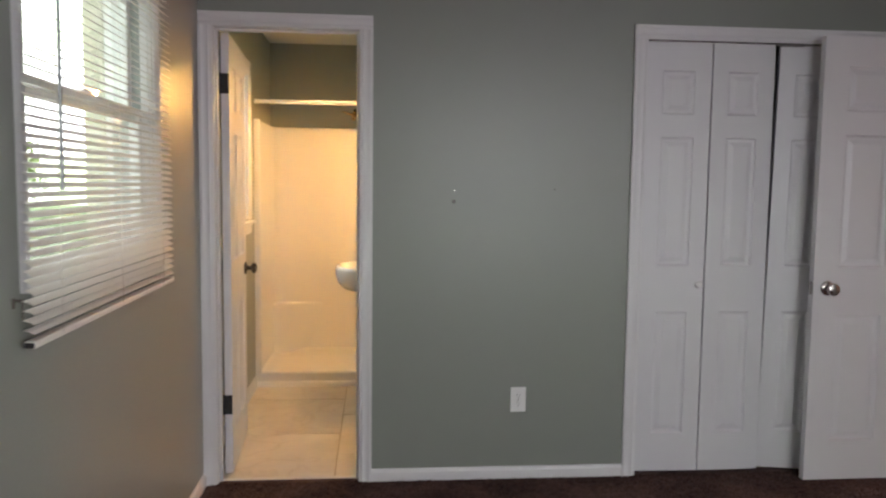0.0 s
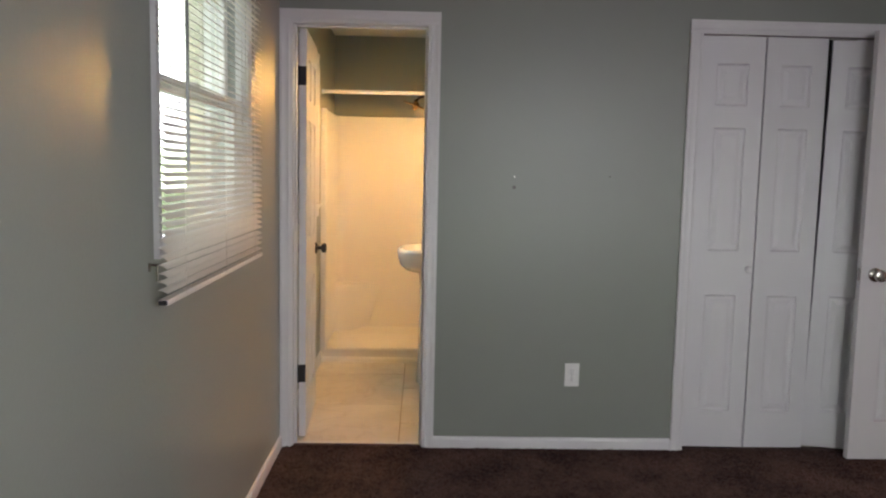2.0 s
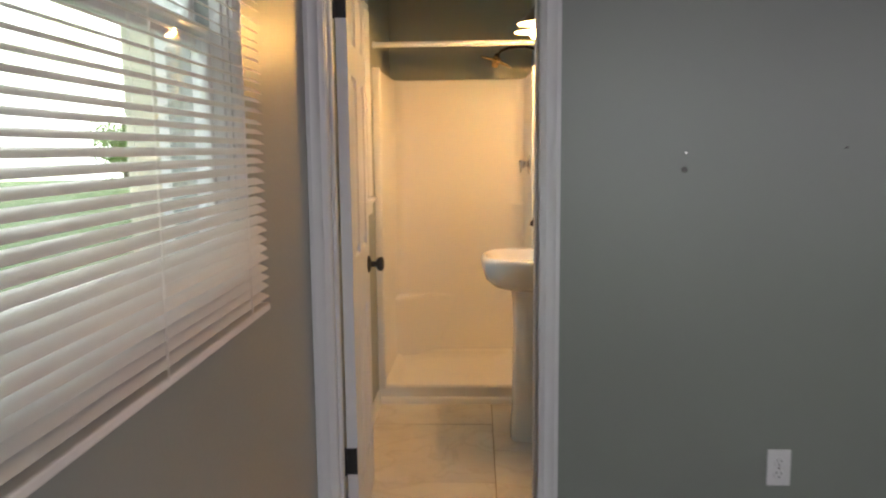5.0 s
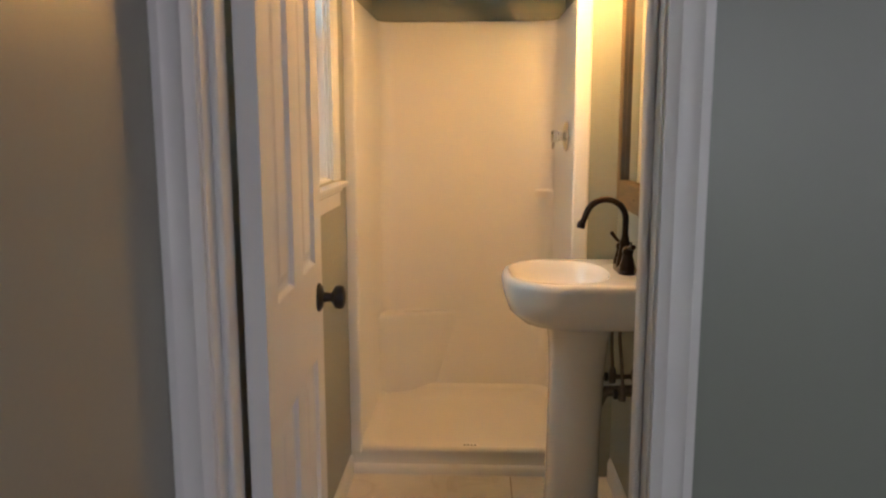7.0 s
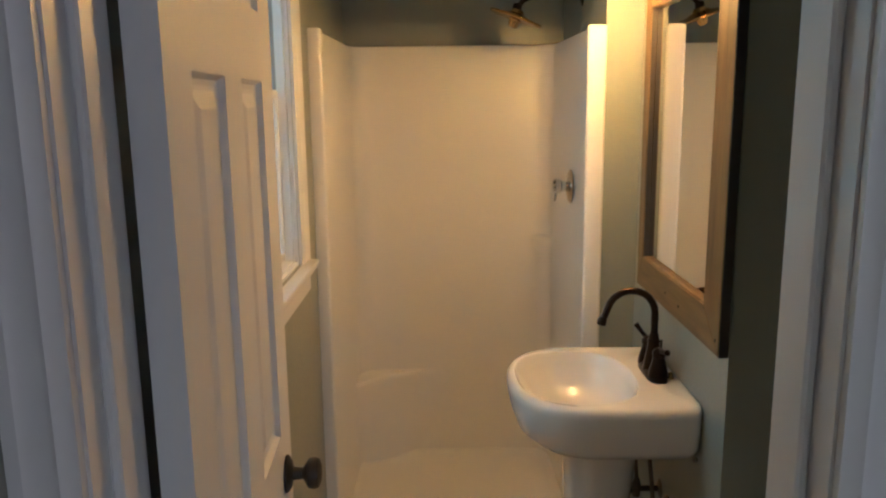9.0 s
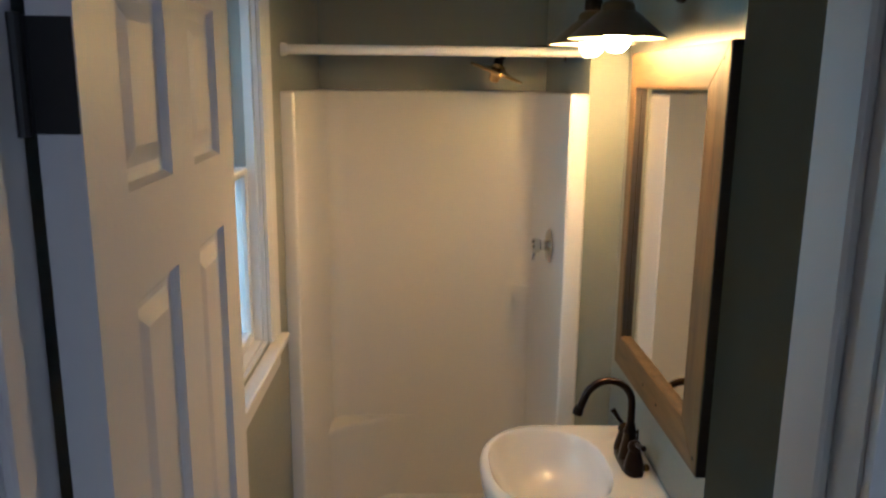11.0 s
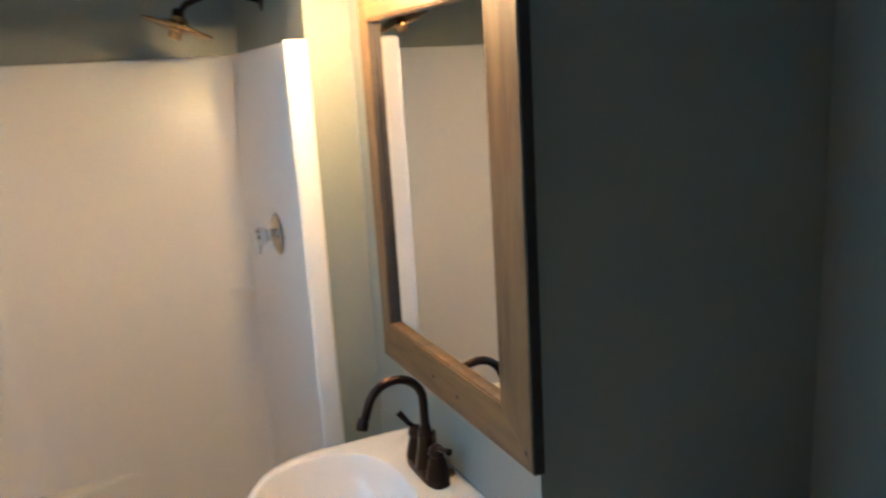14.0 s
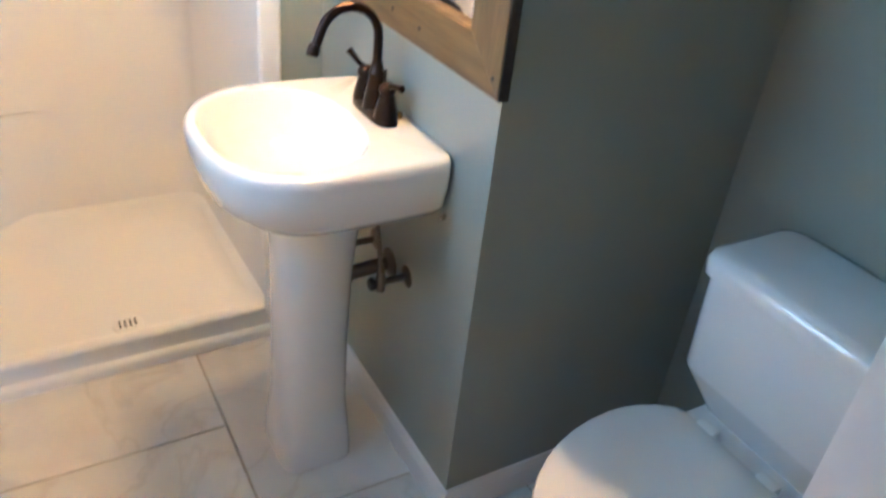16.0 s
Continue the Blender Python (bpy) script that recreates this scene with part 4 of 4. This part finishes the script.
for s in (-1, 1):
    y = 0.052 * s
    h = part("handle", lathe(B(), [(0.025, 0.012), (0.0235, 0.026), (0.017, 0.05), (0.0145, 0.06), (0.0175, 0.066), (0.0165, 0.075), (0.008, 0.084), (0, 0.085)], (0, y, 0), seg=20), M_BRONZE, fc, smooth=40)
    part("lever", tube(B(), [(0.0, y, 0.076), (-0.012, y + 0.014, 0.088), (-0.026, y + 0.03, 0.108)] if s > 0 else [(0.0, y, 0.076), (0.002, y - 0.025, 0.084), (0.006, y - 0.05, 0.088)], [0.006, 0.0055, 0.0075], 10), M_BRONZE, h, smooth=40)
part("lift_rod", tube(B(), [(0.02, 0, 0.01), (0.02, 0, 0.09)], 0.0025, 8), M_BRONZE, fc)
part("brass_nut", lathe(B(), [(0, 0.012), (0.005, 0.0115), (0.0075, 0.008), (0.0085, 0.003), (0.0085, -0.002)], (0.034, -0.042, 0.004), seg=14), M_BRASS, fc, "worn brass nut behind a handle", smooth=40)

# ---- plumbing under the sink ----
pl = thing("drain_trap", "dull metal sink trap and waste pipe into the wall", "pipe", (SX, 1.275, 0.45))
part("trap", tube(B(), [(-0.2, 0, 0.22), (-0.2, 0, 0.02), (-0.19, 0, -0.03), (-0.16, 0, -0.05), (-0.13, 0, -0.03), (-0.115, 0, 0.01), (-0.1, 0, 0.03), (0, 0, 0.035)], 0.017, 14), M_PVC, pl, smooth=40)
part("wall_flange", lathe(B(), [(0, 0.012), (0.02, 0.012), (0.036, 0.003), (0.037, 0)], (0, 0, 0.035), '-X'), M_PVC, pl, smooth=40)
for y, nm in ((-0.085, "water supply line, braided, with a shut-off valve"), (0.085, "water supply line, braided, with a shut-off valve")):
    sv = thing("supply_valve", nm, "shut-off valve", (SX, 1.275 + y, 0.5), "sink shut-off valves")
    part("stub", cyl(B(), (0, 0, 0), (-0.06, 0, 0), 0.008, seg=12), M_PVC, sv, smooth=40)
    part("flange", lathe(B(), [(0, 0.006), (0.014, 0.006), (0.026, 0.001), (0.027, 0)], axis='-X', seg=20), M_PVC, sv, smooth=40)
    part("valve_body", lathe(B(), [(0, -0.02), (0.011, -0.02), (0.012, 0.014), (0.008, 0.03), (0, 0.03)], (-0.065, 0, 0), seg=14), M_PVC, sv, smooth=40)
    part("knob", lathe(B(), [(0, 0.0), (0.013, 0.0), (0.016, 0.006), (0.013, 0.012), (0, 0.013)], (-0.08, 0, 0), '-X', 14), M_BLACK, sv, smooth=40)
    part("hose", tube(B(), [(-0.065, 0, 0.025), (-0.068, 0.01, 0.09), (-0.075, 0.02 if y < 0 else -0.02, 0.17), (-0.07, -y * 0.35, 0.27)], 0.0055, 10), M_PVC, sv, "braided hose", smooth=40)

# ---- mirror ----
MY0, MY1, MZ0, MZ1, MX = 0.885, 1.545, 1.042, 1.882, 0.916
mirror = thing("wall_mirror", "mirror in a rustic knotty pine frame with dark sides", "mirror", (SX, (MY0 + MY1) / 2, MZ0))
hw, H, d0 = (MY1 - MY0) / 2, MZ1 - MZ0, MX - SX
fw0, fw1, fr0 = 0.1, 0.048, 0.085
for nm, quad in (("frame_stile", ((-hw, 0), (-hw + fw0, fr0), (-hw + fw0, H - fr0), (-hw, H))), ("frame_stile", ((hw - fw1, fr0), (hw, 0), (hw, H), (hw - fw1, H - fr0))),
                 ("frame_rail", ((-hw, 0), (hw, 0), (hw - fw1, fr0), (-hw + fw0, fr0))), ("frame_rail", ((-hw + fw0, H - fr0), (hw - fw1, H - fr0), (hw, H), (-hw, H)))):
    bm = loft(B(), [[Vector((x, a, b)) for a, b in quad] for x in (d0, d0 + 0.02)])
    bmesh.ops.bevel(bm, geom=[e for e in bm.edges if all(abs(v.co.x - d0) < 1e-6 for v in e.verts)], offset=0.0018, segments=2, affect='EDGES', profile=0.5)
    ob = part(nm, bm, M_WOOD_H if nm == "frame_rail" else M_WOOD, mirror, "knotty pine board with a mitred end")
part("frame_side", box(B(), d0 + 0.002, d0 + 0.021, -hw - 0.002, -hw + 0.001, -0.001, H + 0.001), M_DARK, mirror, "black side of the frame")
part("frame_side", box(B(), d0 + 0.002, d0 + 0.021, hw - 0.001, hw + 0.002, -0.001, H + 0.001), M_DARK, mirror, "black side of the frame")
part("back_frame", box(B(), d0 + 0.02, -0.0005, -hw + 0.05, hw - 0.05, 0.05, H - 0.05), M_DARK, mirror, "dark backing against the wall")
part("mirror_glass", box(B(), d0 + 0.016, d0 + 0.0195, -hw + fw0 - 0.006, hw - fw1 + 0.006, fr0 - 0.006, H - fr0 + 0.006), M_MIRROR, mirror, "clear mirror glass")
# inner edges; the far one is coloured near-black for the shade in the recess
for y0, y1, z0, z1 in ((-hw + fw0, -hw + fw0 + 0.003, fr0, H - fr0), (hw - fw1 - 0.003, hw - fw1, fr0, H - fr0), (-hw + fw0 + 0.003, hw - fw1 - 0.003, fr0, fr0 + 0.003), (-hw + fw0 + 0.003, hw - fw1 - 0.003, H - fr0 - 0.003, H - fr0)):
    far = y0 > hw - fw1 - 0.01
    part("inner_edge", box(B(), d0 + 0.003, d0 + 0.0155, y0, y1, z0, z1), M_DARK if far else M_WOOD, mirror, "inner edge of the frame with its shade painted on" if far else "inner edge of the frame")
for a, b in ((-hw + 0.02, 0.03), (-0.06, 0.035), (0.05, 0.04), (-hw + 0.03, H - 0.03)):
    part("nail_head", lathe(B(), [(0, 0.001), (0.0042, 0.0008), (0.005, -0.0005)], (d0, a, b), '-X', 10), M_DARK, mirror, "dark nail head")

# ---- vanity light ----
vl = thing("vanity_light", "dark bronze two-light barn-style vanity lamp, lit warm", "wall lamp", (SX, 1.335, 2.022))
part("wall_plate", lathe(B(), [(0, 0.022), (0.04, 0.021), (0.056, 0.012), (0.06, 0.0)], (0, -0.05, 0.02), '-X', 32), M_BRONZE, vl, smooth=40)
part("arm", tube(B(), [(-0.01, -0.05, 0.02), (-0.09, -0.05, 0.024), (-0.14, -0.05, 0.034), (-0.163, -0.05, 0.046)], 0.009, 12), M_BRONZE, vl, smooth=40)
part("cross_bar", tube(B(), [(-0.163, -0.125, -0.004), (-0.163, -0.123, 0.014), (-0.163, -0.11, 0.03), (-0.163, -0.085, 0.041), (-0.163, -0.04, 0.047), (-0.163, 0.04, 0.047), (-0.163, 0.085, 0.041), (-0.163, 0.11, 0.03), (-0.163, 0.123, 0.014), (-0.163, 0.125, -0.004)], 0.009, 12), M_BRONZE, vl, smooth=40)
for y in (-0.125, 0.125):
    part("socket", lathe(B(), [(0.009, 0.006), (0.013, 0.002), (0.013, -0.008), (0.017, -0.012), (0.0215, -0.016), (0.0225, -0.02), (0.0225, -0.041), (0.02, -0.044)], (-0.163, y, 0), seg=24), M_BRONZE, vl, smooth=30)
    sh = part("shade", lathe(B(), [(0.0225, -0.0425), (0.026, -0.044), (0.032, -0.0475), (0.0355, -0.053), (0.0365, -0.062), (0.039, -0.066), (0.0445, -0.0685), (0.1045, -0.1195), (0.1065, -0.1205), (0.1065, -0.122), (0.104, -0.1225)], (-0.163, y, 0), seg=44), M_SHADE, vl, "dark metal barn shade with a domed neck", smooth=30)
    part("shade_lining", lathe(B(), [(0.0215, -0.046), (0.03, -0.051), (0.0345, -0.064), (0.0435, -0.0715), (0.1035, -0.1222)], (-0.163, y, 0), seg=44), M_SHADE_IN, sh, "pale shade lining", smooth=30)
    part("bulb", lathe(B(), [(0, -0.066), (0.013, -0.068), (0.014, -0.086), (0.024, -0.102), (0.03, -0.122), (0.0275, -0.138), (0.016, -0.149), (0, -0.152)], (-0.163, y, 0), seg=20), M_BULB, vl, "glowing warm bulb", smooth=40)

# ---- toilet ----
tl = thing("toilet", "white two-piece ceramic toilet with closed lid", "toilet", (TX - 0.012, 0.518, -0.006))


def tank_ring(x0, x1, hy, r, z, n=5):
    pts = []
    for cx, cy, a0 in ((x1 - r, hy - r, 0), (x0 + r, hy - r, 90), (x0 + r, -hy + r, 180), (x1 - r, -hy + r, 270)):
        for i in range(n + 1):
            a = radians(a0 + 90 * i / n)
            pts.append(Vector((cx + r * math.cos(a), cy + r * math.sin(a), z)))
    return pts


part("tank", loft(B(), [tank_ring(-0.2, -0.03, 0.162, 0.05, 0.405), tank_ring(-0.243, -0.02, 0.202, 0.04, 0.498), tank_ring(-0.247, -0.019, 0.205, 0.038, 0.508), tank_ring(-0.252, -0.018, 0.21, 0.035, 0.725)]), M_CERAM, tl, smooth=50)
part("tank_lid", loft(B(), [tank_ring(-0.262, -0.014, 0.218, 0.035, 0.725), tank_ring(-0.264, -0.01, 0.22, 0.04, 0.732), tank_ring(-0.266, -0.008, 0.222, 0.042, 0.752), tank_ring(-0.26, -0.012, 0.217, 0.04, 0.766), tank_ring(-0.24, -0.03, 0.2, 0.035, 0.774)]), M_CERAM, tl, smooth=50)


def egg(cx, ax, hy, z, n=36, back=None):
    """Egg-shaped ring, nose towards -x."""
    pts = []
    for i in range(n):
        a = 2 * math.pi * i / n
        c, s = math.cos(a), math.sin(a)
        x = cx + (ax * c if c < 0 else ax * 0.72 * c)
        y = hy * s * (1.0 if c > 0 else (1 - 0.06 * c * c))
        if back is not None:
            x = min(x, back)
        pts.append(Vector((x, y, z)))
    return pts


part("bowl", loft(B(), [egg(-0.37, 0.21, 0.1, 0.0), egg(-0.37, 0.21, 0.1, 0.04), egg(-0.37, 0.2, 0.095, 0.12), egg(-0.39, 0.23, 0.12, 0.22), egg(-0.41, 0.265, 0.16, 0.31), egg(-0.42, 0.29, 0.183, 0.38), egg(-0.42, 0.292, 0.185, 0.396)]), M_CERAM, tl, smooth=50)
part("bowl_deck", loft(B(), [tank_ring(-0.3, -0.05, 0.105, 0.03, 0.2), tank_ring(-0.32, -0.04, 0.13, 0.04, 0.33), tank_ring(-0.33, -0.03, 0.145, 0.04, 0.407)]), M_CERAM, tl, smooth=50)
part("seat", loft(B(), [egg(-0.42, 0.292, 0.185, 0.396, back=-0.272), egg(-0.42, 0.298, 0.191, 0.400, back=-0.27), egg(-0.42, 0.298, 0.191, 0.41, back=-0.27), egg(-0.42, 0.294, 0.187, 0.414, back=-0.272)]), M_SEAT, tl, smooth=50)
part("seat_lid", loft(B(), [egg(-0.418, 0.294, 0.195, 0.4145, back=-0.268), egg(-0.418, 0.298, 0.2, 0.419, back=-0.266), egg(-0.418, 0.296, 0.198, 0.428, back=-0.268), egg(-0.418, 0.27, 0.176, 0.436, back=-0.275), egg(-0.418, 0.14, 0.09, 0.439, back=-0.29)]), M_SEAT, tl, smooth=50)
for y in (-0.075, 0.075):
    part("seat_hinge", box(B(), -0.282, -0.252, y - 0.024, y + 0.024, 0.4, 0.44, 0.008, 2), M_SEAT, tl, smooth=40)

# ---- outdoors ----
bm = box(B(), -900, 900, -900, 900, -0.9, -0.6)
solid("ground", bm, M_GRASS, "green lawn outside the house", "ground")


def tree(x, y, h, seed):
    r = random.Random(seed)
    t = thing("tree", "leafy green deciduous tree on the lawn", "tree", (x, y, -0.6), "trees outside the windows")
    limbs = B()
    tube(limbs, [(0, 0, 0), (0.05, 0.02, h * 0.25), (-0.04, 0.05, h * 0.5), (0.03, -0.03, h * 0.85)], [0.22, 0.16, 0.11, 0.03], 10)
    tips = []
    for i in range(14):
        a, z = r.uniform(0, 6.28), h * r.uniform(0.2, 0.75)
        l = h * r.uniform(0.22, 0.38)
        e = (l * math.cos(a), l * math.sin(a), z + l * r.uniform(0.2, 0.7))
        tube(limbs, [(0, 0, z), (e[0] * 0.5, e[1] * 0.5, z + (e[2] - z) * 0.4), e], [0.06, 0.035, 0.01], 6)
        tips.append(e)
    part("trunk", limbs, M_BARK, t, smooth=60)
    verts, faces = [], []
    for e in tips:
        for j in range(260):
            c = Vector(e) * r.uniform(0.55, 1.05) + Vector((r.gauss(0, 0.5), r.gauss(0, 0.5), r.gauss(0, 0.42)))
            c.z = max(c.z, 0.3)
            u = Vector((r.gauss(0, 1), r.gauss(0, 1), r.gauss(0, 1))).normalized() * r.uniform(0.06, 0.13)
            v = u.orthogonal() * 0.55
            k = len(verts)
            verts += [c - u, c + v, c + u, c - v]
            faces.append((k, k + 1, k + 2, k + 3))
    me = bpy.data.meshes.new("crown")
    me.from_pydata(verts, [], faces)
    me.materials.append(M_LEAF)
    ob = new("crown", me)
    ob.parent = t
    return t


tree(-21.0, 44.0, 5.0, 1)
tree(-30.0, 36.0, 6.0, 2)
tree(-38.0, 24.0, 6.0, 3)
# added ring round the house that glows as the bright view outside
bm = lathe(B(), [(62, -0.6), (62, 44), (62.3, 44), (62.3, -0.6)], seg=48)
solid("backdrop", bm, M_BACKDROP_GLOW, "glowing backdrop ring painted as hazy greenery and sky", "backdrop")

# ---- carpet pile near the doors ----
rs = np.random.RandomState(7)
n = 52000
px = rs.uniform(0.013, 3.4, n)
py = -rs.uniform(0.0, 1.0, n) ** 1.5 * 1.9 - 0.002
keep = ~((py > -0.014) & (px > DX1 + 0.05) & (px < CX0 - 0.06))
px, py = px[keep], py[keep]
n = len(px)
ang, lean = rs.uniform(0, 2 * np.pi, n), rs.uniform(0, 2 * np.pi, n)
wd, ht, tip = rs.uniform(0.003, 0.006, n), rs.uniform(0.004, 0.0085, n), rs.uniform(0.001, 0.006, n)
co = np.empty((n, 4, 3))
for k in range(3):
    a = ang + 2.0944 * k
    co[:, k] = np.stack([px + wd * np.cos(a), py + wd * np.sin(a) * 0.9, np.full(n, -0.001)], 1)
co[:, 3] = np.stack([px + tip * np.cos(lean), py + tip * np.sin(lean), ht], 1)
base = np.arange(n)[:, None] * 4
fc3 = np.concatenate([base + np.array([[0, 1, 3]]), base + np.array([[1, 2, 3]]), base + np.array([[2, 0, 3]])])
me = bpy.data.meshes.new("carpet_pile")
me.from_pydata(co.reshape(-1, 3).tolist(), [], fc3.tolist())
me.materials.append(M_CARPET)
pile = new("carpet_pile", me)
pile.parent = carpet
pile["kind"] = "stuff"

# ---- floor tiles, laid last ----
COLUMNS = ((-0.04, 0.577, (0.066, 0.725, 1.4, 1.74)), (0.577, 1.19, (0.066, 0.395, 1.067, 1.74)), (1.19, 1.62, (0.066, 0.725, 1.4)))
G = 0.0024
meshes = {}
for i, (xa, xb, joints) in enumerate(COLUMNS):
    for j in range(len(joints) - 1):
        x0, x1, y0, y1 = xa + G, xb - G, joints[j] + G, joints[j + 1] - G
        if x0 > 0.95 and y0 > 0.93:
            continue
        key = (round(x1 - x0, 4), round(y1 - y0, 4))
        if key not in meshes:
            bm = box(B(), -key[0] / 2, key[0] / 2, -key[1] / 2, key[1] / 2, -0.006, 0.0, 0.0012)
            meshes[key] = mesh_of("tile", bm, M_TILE)
        t = new("tile", meshes[key])
        t.parent = bath_floor
        t.location = ((x0 + x1) / 2, (y0 + y1) / 2, -0.012 + 0.0004 * ((i * 3 + j) % 3 - 1))
